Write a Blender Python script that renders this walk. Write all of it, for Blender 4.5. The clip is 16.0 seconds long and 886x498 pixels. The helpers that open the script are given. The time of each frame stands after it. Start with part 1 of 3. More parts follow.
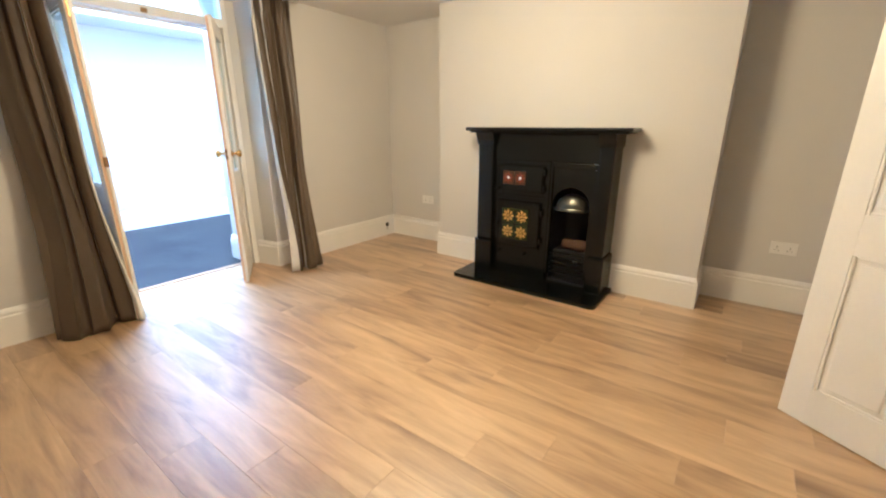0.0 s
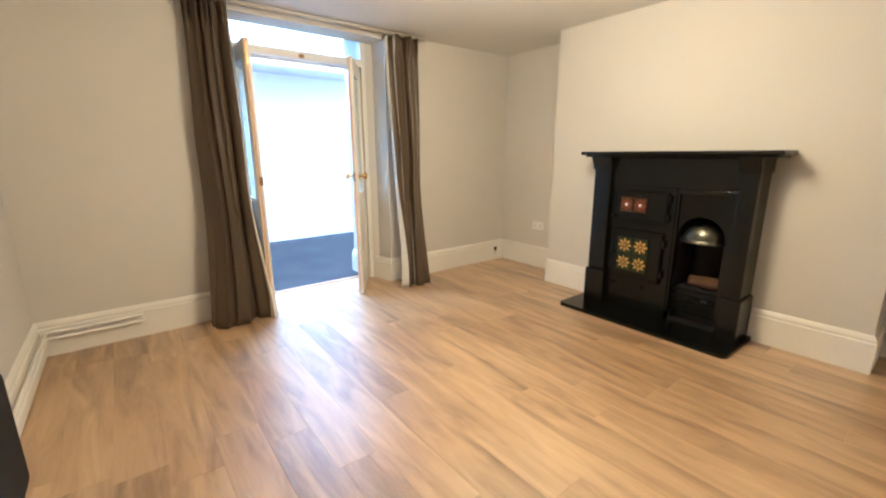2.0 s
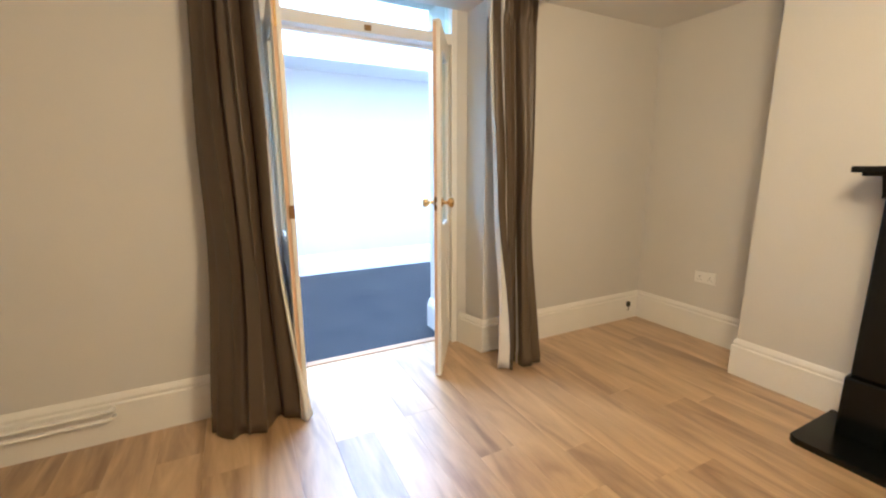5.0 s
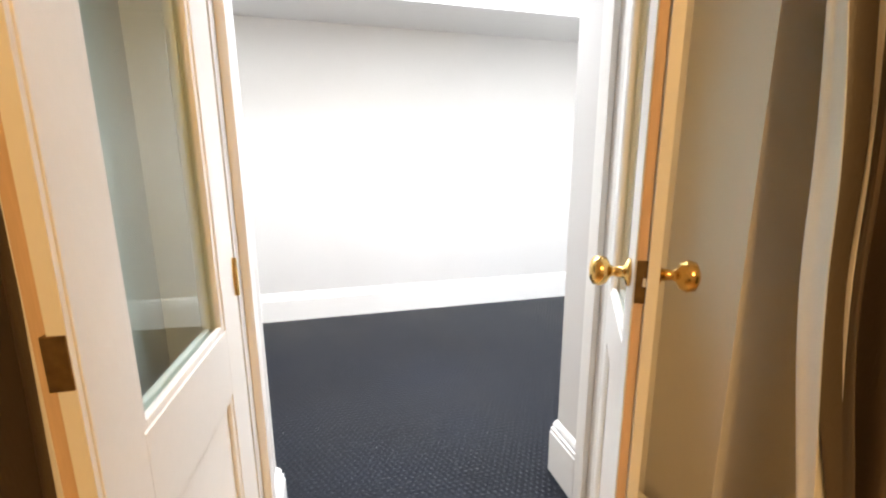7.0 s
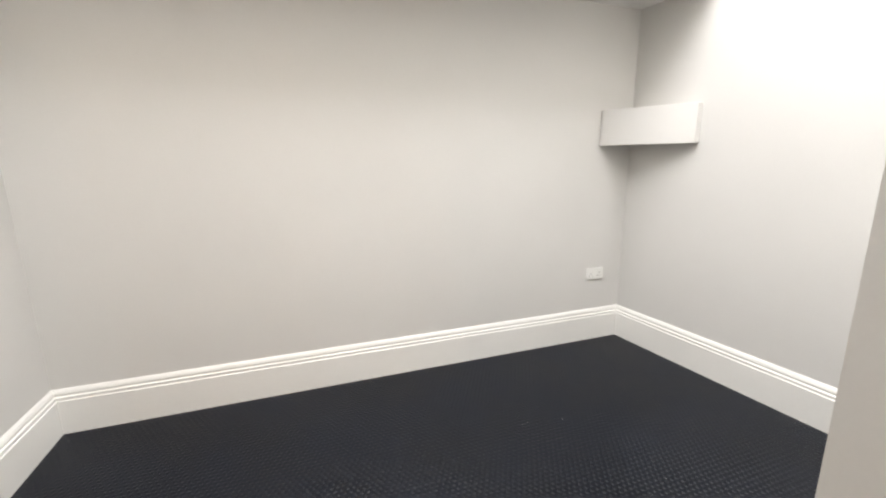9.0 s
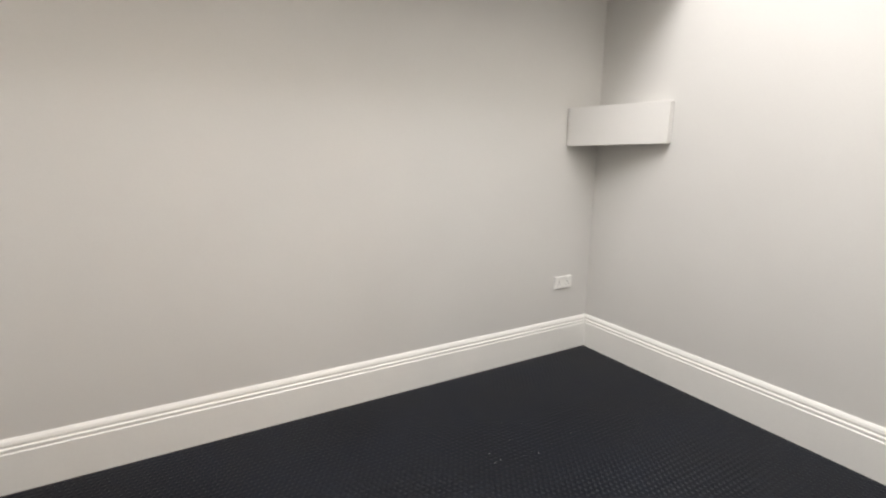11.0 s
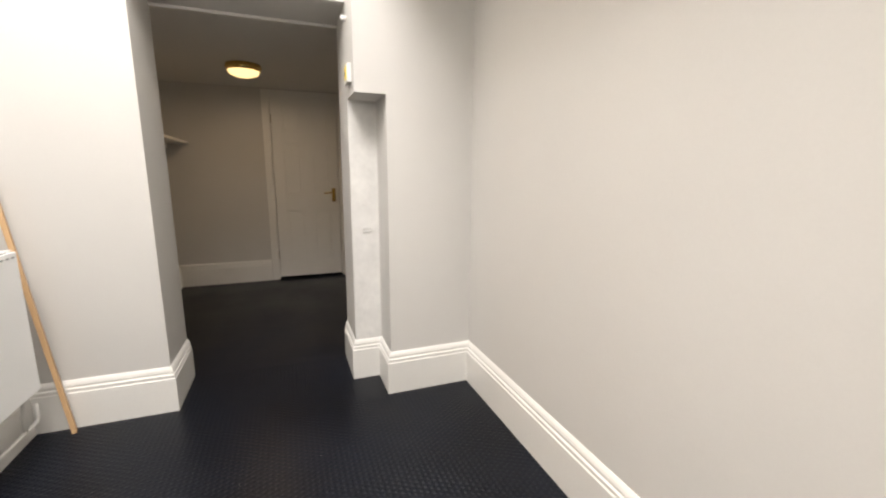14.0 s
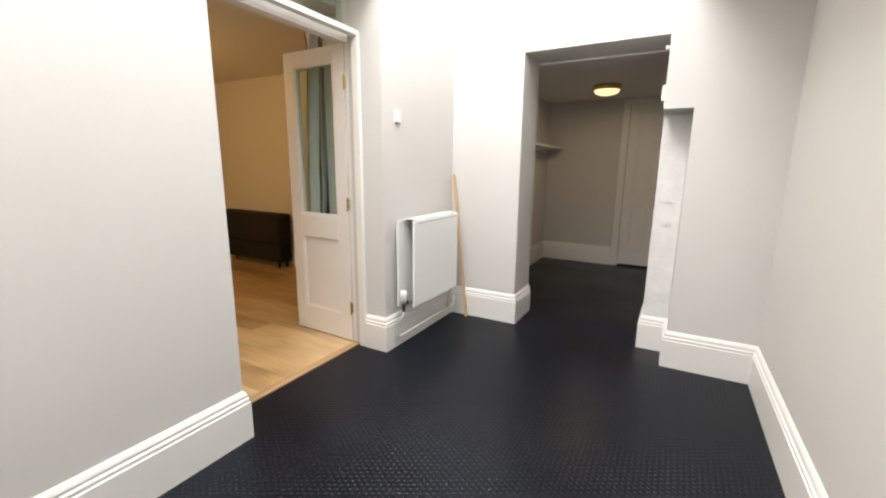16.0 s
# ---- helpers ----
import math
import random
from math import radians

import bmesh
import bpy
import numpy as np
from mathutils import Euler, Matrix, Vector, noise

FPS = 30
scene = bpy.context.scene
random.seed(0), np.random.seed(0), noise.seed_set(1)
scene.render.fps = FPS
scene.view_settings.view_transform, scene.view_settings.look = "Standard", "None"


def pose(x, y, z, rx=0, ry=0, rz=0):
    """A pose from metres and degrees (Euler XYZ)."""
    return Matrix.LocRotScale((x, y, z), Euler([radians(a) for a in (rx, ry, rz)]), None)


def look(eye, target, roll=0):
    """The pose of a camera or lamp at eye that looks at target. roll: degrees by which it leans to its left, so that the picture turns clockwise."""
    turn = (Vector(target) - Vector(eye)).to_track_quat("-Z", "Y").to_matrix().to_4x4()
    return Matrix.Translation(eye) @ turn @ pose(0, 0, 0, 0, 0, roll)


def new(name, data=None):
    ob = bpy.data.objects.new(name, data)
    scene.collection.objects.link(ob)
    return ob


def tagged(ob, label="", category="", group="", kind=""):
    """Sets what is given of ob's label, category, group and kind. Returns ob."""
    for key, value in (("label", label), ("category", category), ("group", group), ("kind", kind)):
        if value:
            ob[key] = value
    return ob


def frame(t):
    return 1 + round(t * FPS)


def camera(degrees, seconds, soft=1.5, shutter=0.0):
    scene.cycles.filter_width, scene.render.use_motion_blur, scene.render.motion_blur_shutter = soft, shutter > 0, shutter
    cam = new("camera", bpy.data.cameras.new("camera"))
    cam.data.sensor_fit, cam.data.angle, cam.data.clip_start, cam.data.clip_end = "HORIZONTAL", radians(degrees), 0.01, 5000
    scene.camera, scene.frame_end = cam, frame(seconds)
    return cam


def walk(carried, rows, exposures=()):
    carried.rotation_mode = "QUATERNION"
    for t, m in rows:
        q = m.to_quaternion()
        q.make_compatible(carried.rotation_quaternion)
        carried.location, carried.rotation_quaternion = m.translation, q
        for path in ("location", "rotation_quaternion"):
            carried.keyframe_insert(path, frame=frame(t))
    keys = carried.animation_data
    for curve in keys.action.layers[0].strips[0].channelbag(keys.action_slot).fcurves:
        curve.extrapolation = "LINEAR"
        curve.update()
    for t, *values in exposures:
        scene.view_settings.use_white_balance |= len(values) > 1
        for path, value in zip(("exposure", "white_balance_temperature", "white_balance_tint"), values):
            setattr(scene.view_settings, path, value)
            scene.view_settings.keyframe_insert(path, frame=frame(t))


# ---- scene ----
cam = camera(94.3, 16.0, soft=2.2)
PATH = [
    (0, (-3.539, -3.337, 1.25), (-1.996, -2.203, 0.672), -0.0),
    (0.5, (-3.528, -3.341, 1.242), (-2.175, -1.982, 0.672), -0.0),
    (1, (-3.514, -3.36, 1.242), (-2.271, -1.895, 0.684), -0.2),
    (1.5, (-3.519, -3.357, 1.233), (-2.312, -1.851, 0.709), -0.3),
    (2, (-3.516, -3.369, 1.221), (-2.32, -1.83, 0.77), -0.3),
    (2.5, (-3.515, -3.375, 1.215), (-2.325, -1.81, 0.849), -0.4),
    (3, (-3.479, -3.325, 1.223), (-2.313, -1.73, 0.912), 0.0),
    (5.5, (-2.782, -1.83, 1.226), (-2.003, -0.031, 0.832), -0.6),
    (6, (-2.629, -1.462, 1.224), (-1.971, 0.388, 0.843), -0.7),
    (6.5, (-2.541, -1.064, 1.232), (-1.975, 0.813, 0.836), -0.3),
    (7, (-2.44, -0.713, 1.229), (-1.953, 1.187, 0.841), -0.3),
    (7.5, (-2.329, -0.375, 1.232), (-1.882, 1.538, 0.855), -0.2),
    (8, (-2.32, -0.036, 1.258), (-1.85, 1.868, 0.865), -0.1),
    (8.5, (-2.27, 0.209, 1.304), (-1.706, 2.085, 0.898), -0.3),
    (11, (-2.117, 0.633, 1.323), (-1.261, 2.392, 0.906), -0.3),
    (11.5, (-2.107, 0.796, 1.272), (-1.708, 2.711, 0.859), 0.0),
    (12, (-2.064, 1.004, 1.189), (-2.251, 2.961, 0.824), -0.3),
    (12.5, (-1.965, 1.339, 1.157), (-2.718, 3.162, 0.823), -0.9),
    (13, (-1.81, 1.607, 1.125), (-3.054, 3.143, 0.82), -0.8),
    (13.5, (-1.599, 1.685, 1.134), (-3.203, 2.835, 0.807), -0.1),
    (14, (-1.339, 1.782, 1.195), (-3.18, 2.474, 0.834), 0.3),
    (14.5, (-1.076, 1.895, 1.214), (-3.034, 2.06, 0.845), 0.5),
    (15, (-0.815, 2.006, 1.215), (-2.749, 1.664, 0.837), 0.7),
    (15.5, (-0.659, 2.152, 1.222), (-2.476, 1.414, 0.83), 0.7),
    (16, (-0.59, 2.206, 1.228), (-2.306, 1.255, 0.838), 0.6),
]
EXPOSURES = [
    (0, 1.15, 4150, 9), (3, 1.08, 4150, 9), (5.5, 0.85, 4500, 11), (6.0, 0.8, 5400, 13), (6.4, 0.78, 5900, 13),
    (7, 0.42, 6250, 13), (7.5, 0.02, 6300, 12), (8, -0.18, 6700, 13), (8.5, -0.3, 6850, 13), (10.8, -0.8, 7000, 14), (11.2, -0.75, 7000, 14), (12, -0.27, 6800, 14),
    (13, -0.28, 6750, 14), (13.5, -0.2, 6650, 13), (14, -0.42, 7300, 15), (15, -0.42, 7150, 15), (16, -0.38, 6950, 14),
]
walk(cam, [(t, look(eye, target, roll)) for t, eye, target, roll in PATH], EXPOSURES)

# ---- world and large lights ----
world = bpy.data.worlds.new("overcast_sky")
scene.world = world
world.use_nodes = True
wt = world.node_tree
sky = wt.nodes.new("ShaderNodeTexSky")
sky.sky_type, sky.sun_disc = "NISHITA", False
sky.sun_elevation, sky.sun_rotation = radians(50), radians(160)
wt.nodes["Background"].inputs["Strength"].default_value = 0.12
wt.links.new(sky.outputs["Color"], wt.nodes["Background"].inputs["Color"])


def lamp(name, kind, m, energy, color, **kw):
    d = bpy.data.lights.new(name, kind)
    d.energy, d.color = energy, color
    if "size" in kw:
        d.shape, d.size, d.size_y = "RECTANGLE", kw["size"][0], kw["size"][1]
    if "radius" in kw:
        d.shadow_soft_size = kw["radius"]
    ob = new(name, d)
    ob.matrix_world = m
    return ob


SUN = lamp("sun", "SUN", pose(0, 0, 10, 40, 0, 160), 0.6, (1, 0.96, 0.9))
SUN.data.angle = radians(15)
# daylight in the opening of the rooflight
lamp("rooflight_daylight", "AREA", pose(-1.55, 1.32, 3.85, 0, -5, 0), 265, (0.93, 0.97, 1.0), size=(3.1, 1.25))
# bulb of the sitting room's ceiling lamp, and of the hall's
lamp("sitting_room_bulb", "POINT", pose(-2.0, -2.05, 1.98), 60, (1.0, 0.6, 0.215), radius=0.25)
lamp("hall_bulb", "AREA", pose(-5.3, 1.5, 1.965), 5.0, (1.0, 0.76, 0.5), size=(0.2, 0.2))


# ---- materials ----
def material(name, rgb, rough=0.5, metal=0.0, var=0.06, scale=6.0, grain=60.0, bump=0.05, spec=0.5, rough_var=0.08, stretch=(1, 1, 1), per_object=0.0):
    m = bpy.data.materials.new(name)
    m.use_nodes = True
    t = m.node_tree
    b = t.nodes["Principled BSDF"]
    b.inputs["Metallic"].default_value = metal
    b.inputs["Specular IOR Level"].default_value = spec
    co = t.nodes.new("ShaderNodeTexCoord")
    mp = t.nodes.new("ShaderNodeMapping")
    mp.inputs["Scale"].default_value = stretch
    t.links.new(co.outputs["Object"], mp.inputs["Vector"])
    n1, n2 = t.nodes.new("ShaderNodeTexNoise"), t.nodes.new("ShaderNodeTexNoise")
    for n, s in ((n1, scale), (n2, grain)):
        n.inputs["Scale"].default_value = s
        n.inputs["Detail"].default_value = 4
        t.links.new(mp.outputs["Vector"], n.inputs["Vector"])
    add = t.nodes.new("ShaderNodeMath")
    add.operation = "MULTIPLY_ADD"
    t.links.new(n2.outputs["Fac"], add.inputs[0])
    add.inputs[1].default_value = 0.5
    t.links.new(n1.outputs["Fac"], add.inputs[2])
    ramp = t.nodes.new("ShaderNodeMapRange")
    ramp.inputs["From Min"].default_value, ramp.inputs["From Max"].default_value = 0.45, 1.05
    ramp.inputs["To Min"].default_value, ramp.inputs["To Max"].default_value = 1 - var, 1 + var
    t.links.new(add.outputs[0], ramp.inputs["Value"])
    last = ramp.outputs[0]
    if per_object:
        info = t.nodes.new("ShaderNodeObjectInfo")
        r2 = t.nodes.new("ShaderNodeMapRange")
        r2.inputs["To Min"].default_value, r2.inputs["To Max"].default_value = 1 - per_object, 1 + per_object
        t.links.new(info.outputs["Random"], r2.inputs["Value"])
        mu = t.nodes.new("ShaderNodeMath")
        mu.operation = "MULTIPLY"
        t.links.new(last, mu.inputs[0])
        t.links.new(r2.outputs[0], mu.inputs[1])
        last = mu.outputs[0]
    mix = t.nodes.new("ShaderNodeVectorMath")
    mix.operation = "SCALE"
    mix.inputs[0].default_value = rgb
    t.links.new(last, mix.inputs["Scale"])
    t.links.new(mix.outputs[0], b.inputs["Base Color"])
    rr = t.nodes.new("ShaderNodeMapRange")
    rr.inputs["To Min"].default_value, rr.inputs["To Max"].default_value = max(rough - rough_var, 0.02), min(rough + rough_var, 1)
    t.links.new(n1.outputs["Fac"], rr.inputs["Value"])
    t.links.new(rr.outputs[0], b.inputs["Roughness"])
    if bump:
        bp = t.nodes.new("ShaderNodeBump")
        bp.inputs["Strength"].default_value = bump
        bp.inputs["Distance"].default_value = 0.01
        t.links.new(n2.outputs["Fac"], bp.inputs["Height"])
        t.links.new(bp.outputs["Normal"], b.inputs["Normal"])
    return m


def plank_material():
    m = bpy.data.materials.new("oak_vinyl_plank")
    m.use_nodes = True
    t = m.node_tree
    b = t.nodes["Principled BSDF"]
    co, info = t.nodes.new("ShaderNodeTexCoord"), t.nodes.new("ShaderNodeObjectInfo")
    off = t.nodes.new("ShaderNodeVectorMath")
    off.operation = "MULTIPLY_ADD"
    comb = t.nodes.new("ShaderNodeCombineXYZ")
    for k in range(3):
        t.links.new(info.outputs["Random"], comb.inputs[k])
    t.links.new(comb.outputs[0], off.inputs[0])
    off.inputs[1].default_value = (37, 53, 11)
    t.links.new(co.outputs["Object"], off.inputs[2])
    mp = t.nodes.new("ShaderNodeMapping")
    mp.inputs["Scale"].default_value = (1, 0.14, 1)
    t.links.new(off.outputs[0], mp.inputs["Vector"])
    broad, fine = t.nodes.new("ShaderNodeTexNoise"), t.nodes.new("ShaderNodeTexNoise")
    for n, s, d, w in ((broad, 10, 3, 1.1), (fine, 95, 5, 0.2)):
        n.inputs["Scale"].default_value, n.inputs["Detail"].default_value, n.inputs["Distortion"].default_value = s, d, w
        t.links.new(mp.outputs["Vector"], n.inputs["Vector"])
    ramp = t.nodes.new("ShaderNodeValToRGB")
    e = ramp.color_ramp.elements
    e[0].position, e[0].color = 0.22, (0.2, 0.112, 0.044, 1)
    e[1].position, e[1].color = 0.78, (0.64, 0.455, 0.228, 1)
    mid = e.new(0.5)
    mid.color = (0.455, 0.3, 0.133, 1)
    f = t.nodes.new("ShaderNodeMath")
    f.operation = "MULTIPLY_ADD"
    t.links.new(fine.outputs["Fac"], f.inputs[0])
    f.inputs[1].default_value = 0.17
    sub = t.nodes.new("ShaderNodeMath")
    sub.operation = "MULTIPLY_ADD"
    sub.inputs[1].default_value, sub.inputs[2].default_value = 0.22, -0.2
    t.links.new(info.outputs["Random"], sub.inputs[0])
    s2 = t.nodes.new("ShaderNodeMath")
    t.links.new(sub.outputs[0], s2.inputs[0])
    t.links.new(broad.outputs["Fac"], s2.inputs[1])
    t.links.new(s2.outputs[0], f.inputs[2])
    t.links.new(f.outputs[0], ramp.inputs["Fac"])
    t.links.new(ramp.outputs["Color"], b.inputs["Base Color"])
    b.inputs["Roughness"].default_value = 0.42
    b.inputs["Specular IOR Level"].default_value = 0.5
    b.inputs["Coat Weight"].default_value = 1.0
    b.inputs["Coat Roughness"].default_value = 0.42
    b.inputs["Coat IOR"].default_value = 1.9
    bp = t.nodes.new("ShaderNodeBump")
    bp.inputs["Strength"].default_value, bp.inputs["Distance"].default_value = 0.08, 0.004
    t.links.new(fine.outputs["Fac"], bp.inputs["Height"])
    t.links.new(bp.outputs["Normal"], b.inputs["Normal"])
    return m


def glass_material():
    """Thin clear pane: sees straight through, with a glossy face."""
    m = bpy.data.materials.new("clear_glass")
    m.use_nodes = True
    t = m.node_tree
    t.nodes.remove(t.nodes["Principled BSDF"])
    clear, gloss = t.nodes.new("ShaderNodeBsdfTransparent"), t.nodes.new("ShaderNodeBsdfGlossy")
    clear.inputs["Color"].default_value = (0.88, 0.95, 0.93, 1)
    gloss.inputs["Roughness"].default_value = 0.015
    face, power, mix = t.nodes.new("ShaderNodeLayerWeight"), t.nodes.new("ShaderNodeMath"), t.nodes.new("ShaderNodeMixShader")
    power.operation = "POWER"
    power.inputs[1].default_value = 4.0
    amount = t.nodes.new("ShaderNodeMapRange")
    amount.inputs["To Min"].default_value, amount.inputs["To Max"].default_value = 0.03, 0.7
    t.links.new(face.outputs["Facing"], power.inputs[0])
    t.links.new(power.outputs[0], amount.inputs["Value"])
    t.links.new(amount.outputs[0], mix.inputs[0])
    t.links.new(clear.outputs[0], mix.inputs[1])
    t.links.new(gloss.outputs[0], mix.inputs[2])
    t.links.new(mix.outputs[0], t.nodes["Material Output"].inputs["Surface"])
    return m


def glow_material(name, rgb, strength):
    m = bpy.data.materials.new(name)
    m.use_nodes = True
    b = m.node_tree.nodes["Principled BSDF"]
    b.inputs["Base Color"].default_value = (*rgb, 1)
    b.inputs["Emission Color"].default_value = (*rgb, 1)
    b.inputs["Emission Strength"].default_value = strength
    return m


WALL = material("grey_wall_paint", (0.62, 0.605, 0.58), 0.75, var=0.025, scale=1.6, grain=140, bump=0.02, spec=0.3)
CEIL = material("white_ceiling_paint", (0.74, 0.73, 0.71), 0.85, var=0.02, scale=1.5, grain=120, bump=0.05, spec=0.2)
WHITE = material("white_gloss_paint", (0.8, 0.785, 0.75), 0.36, var=0.025, scale=4, grain=70, bump=0.03)
RAD = material("white_radiator_enamel", (0.84, 0.84, 0.83), 0.42, var=0.01, bump=0.01)
PLASTIC = material("white_plastic", (0.78, 0.77, 0.74), 0.35, var=0.02, bump=0.0)
PLANK = plank_material()
GAP = material("plank_joint", (0.26, 0.15, 0.07), 0.7, var=0.1)
RUBBER = material("black_studded_rubber", (0.003, 0.0045, 0.0088), 0.34, var=0.5, scale=2.2, grain=35, bump=0.03, rough_var=0.15, spec=0.26)
IRON = material("black_leaded_iron", (0.0035, 0.0045, 0.004), 0.22, metal=0.0, var=0.3, scale=5, grain=90, bump=0.025, spec=0.3)
SOOT = material("sooty_iron", (0.006, 0.005, 0.0045), 0.85, var=0.4, grain=40, bump=0.3)
STEEL = material("burnished_steel", (0.11, 0.11, 0.09), 0.3, metal=1.0, var=0.2, scale=12, grain=60, bump=0.04)
BRASS = material("polished_brass", (0.75, 0.5, 0.17), 0.2, metal=1.0, var=0.12, scale=30, bump=0.02)
OLDBRASS = material("tarnished_brass", (0.22, 0.14, 0.06), 0.4, metal=0.9, var=0.3, scale=50, bump=0.05)
CURTAIN = material("taupe_curtain_cloth", (0.092, 0.067, 0.043), 0.46, var=0.12, scale=8, grain=240, bump=0.12, stretch=(1, 1, 0.25))
LINING = material("pale_lining_cloth", (0.7, 0.68, 0.64), 0.7, var=0.05, scale=10, grain=200, bump=0.08)
POLE = material("grey_painted_pole", (0.5, 0.48, 0.45), 0.4, var=0.05)
SOFA = material("charcoal_ribbed_cloth", (0.005, 0.0045, 0.005), 0.9, var=0.3, scale=30, grain=160, bump=0.5, stretch=(1, 3, 0.4))
PINE = material("bare_pine", (0.6, 0.38, 0.2), 0.6, var=0.15, scale=8, grain=50, bump=0.08, stretch=(6, 6, 0.5))
OAKEDGE = material("bare_timber_edge", (0.62, 0.44, 0.28), 0.5, var=0.12, scale=8, grain=50, stretch=(6, 6, 0.5))
THRESH = material("oak_threshold", (0.4, 0.25, 0.13), 0.42, var=0.15, scale=9, grain=70, stretch=(0.2, 4, 1))
PLASTER = material("rough_white_plaster", (0.7, 0.69, 0.67), 0.9, var=0.1, scale=9, grain=30, bump=0.15)
YELLOW = material("yellow_label", (0.8, 0.6, 0.02), 0.5, var=0.05)
SLOT = material("grey_slot", (0.3, 0.3, 0.3), 0.6)
DARKHOLE = material("dark_plastic", (0.03, 0.03, 0.03), 0.5)
TILE_Y = material("amber_glazed_tile", (0.5, 0.3, 0.05), 0.15, var=0.3, scale=60, bump=0.02)
TILE_G = material("green_glazed_tile", (0.018, 0.026, 0.008), 0.15, var=0.4, scale=50, bump=0.02)
TILE_R = material("red_glazed_tile", (0.2, 0.045, 0.02), 0.15, var=0.3, scale=60, bump=0.02)
TILE_B = material("brown_glazed_tile", (0.05, 0.022, 0.012), 0.15, var=0.4, scale=50, bump=0.02)
CLAY = material("fired_clay_log", (0.1, 0.05, 0.022), 0.85, var=0.35, scale=12, grain=50, bump=0.4)
GLASS = glass_material()
HALLGLOW = glow_material("lit_opal_glass", (1.0, 0.75, 0.36), 2.2)
ROOMGLOW = glow_material("lit_opal_shade", (1.0, 0.72, 0.42), 3.0)


# ---- mesh helpers ----
def finish(bm, name, mat, smooth=False):
    bmesh.ops.recalc_face_normals(bm, faces=bm.faces)
    me = bpy.data.meshes.new(name)
    bm.to_mesh(me)
    bm.free()
    me.materials.append(mat)
    if smooth:
        for p in me.polygons:
            p.use_smooth = True
    return me


def part(name, bm, mat, parent=None, label="", smooth=False):
    ob = new(name, finish(bm, name, mat, smooth))
    if parent:
        ob.parent = parent
    if label:
        tagged(ob, label)
    return ob


def box(x0, x1, y0, y1, z0, z1, bevel=0.0, bm=None, seg=2):
    own = bmesh.new()
    bmesh.ops.create_cube(own, size=1, matrix=Matrix.LocRotScale(((x0 + x1) / 2, (y0 + y1) / 2, (z0 + z1) / 2), None, (abs(x1 - x0), abs(y1 - y0), abs(z1 - z0))))
    if bevel:
        bmesh.ops.bevel(own, geom=own.edges[:], offset=bevel, segments=seg, affect="EDGES", profile=0.6)
    return own if bm is None else merge(bm, own)


def merge(bm, other):
    me = bpy.data.meshes.new("tmp")
    other.to_mesh(me)
    other.free()
    bm.from_mesh(me)
    bpy.data.meshes.remove(me)
    return bm


def boxes(rows, bevel=0.0):
    bm = bmesh.new()
    for r in rows:
        box(*r, bevel=bevel, bm=bm)
    return bm


def lathe(profile, axis="z", seg=20, at=(0, 0, 0)):
    """A body of revolution from (radius, height) pairs."""
    bm = bmesh.new()
    rings = []
    for r, h in profile:
        ring = []
        for k in range(seg):
            a = 2 * math.pi * k / seg
            p = (r * math.cos(a), r * math.sin(a), h)
            p = {"z": p, "x": (p[2], p[0], p[1]), "y": (p[1], p[2], p[0])}[axis]
            ring.append(bm.verts.new((p[0] + at[0], p[1] + at[1], p[2] + at[2])))
        rings.append(ring)
    for a, b in zip(rings, rings[1:]):
        for k in range(seg):
            bm.faces.new((a[k], a[(k + 1) % seg], b[(k + 1) % seg], b[k]))
    bm.faces.new(rings[0])
    bm.faces.new(rings[-1])
    return bm


def tube(points, r, seg=10):
    """A round pipe along points."""
    bm = bmesh.new()
    pts = [Vector(p) for p in points]
    rings = []
    for i, p in enumerate(pts):
        d = (pts[min(i + 1, len(pts) - 1)] - pts[max(i - 1, 0)]).normalized()
        u = d.orthogonal().normalized() if i == 0 else (u - d * u.dot(d)).normalized()
        v = d.cross(u)
        rings.append([bm.verts.new(p + r * (math.cos(2 * math.pi * k / seg) * u + math.sin(2 * math.pi * k / seg) * v)) for k in range(seg)])
    for a, b in zip(rings, rings[1:]):
        for k in range(seg):
            bm.faces.new((a[k], a[(k + 1) % seg], b[(k + 1) % seg], b[k]))
    bm.faces.new(rings[0])
    bm.faces.new(rings[-1])
    return bm


def sweep(path, profile):
    """A moulding along a wall line (x, y); profile (out, z); the room lies to the left of the way."""
    bm = bmesh.new()
    pts = [Vector((x, y)) for x, y in path]
    rings = []
    for i, p in enumerate(pts):
        dirs = []
        if i > 0:
            dirs.append((p - pts[i - 1]).normalized())
        if i < len(pts) - 1:
            dirs.append((pts[i + 1] - p).normalized())
        ns = [Vector((-d.y, d.x)) for d in dirs]
        m = ns[0] if len(ns) == 1 else (ns[0] + ns[1]) / (1 + ns[0].dot(ns[1]))
        rings.append([bm.verts.new((p.x + m.x * o, p.y + m.y * o, z)) for o, z in profile])
    n = len(profile)
    for a, b in zip(rings, rings[1:]):
        for k in range(n):
            bm.faces.new((a[k], a[(k + 1) % n], b[(k + 1) % n], b[k]))
    bm.faces.new(rings[0])
    bm.faces.new(rings[-1])
    return bm


def prism(plan, z0, z1):
    """An upright body over a plan."""
    bm = bmesh.new()
    lo, hi = [bm.verts.new((x, y, z0)) for x, y in plan], [bm.verts.new((x, y, z1)) for x, y in plan]
    bm.faces.new(lo[::-1])
    bm.faces.new(hi)
    for k in range(len(plan)):
        n = (k + 1) % len(plan)
        bm.faces.new((lo[k], lo[n], hi[n], hi[k]))
    return bm


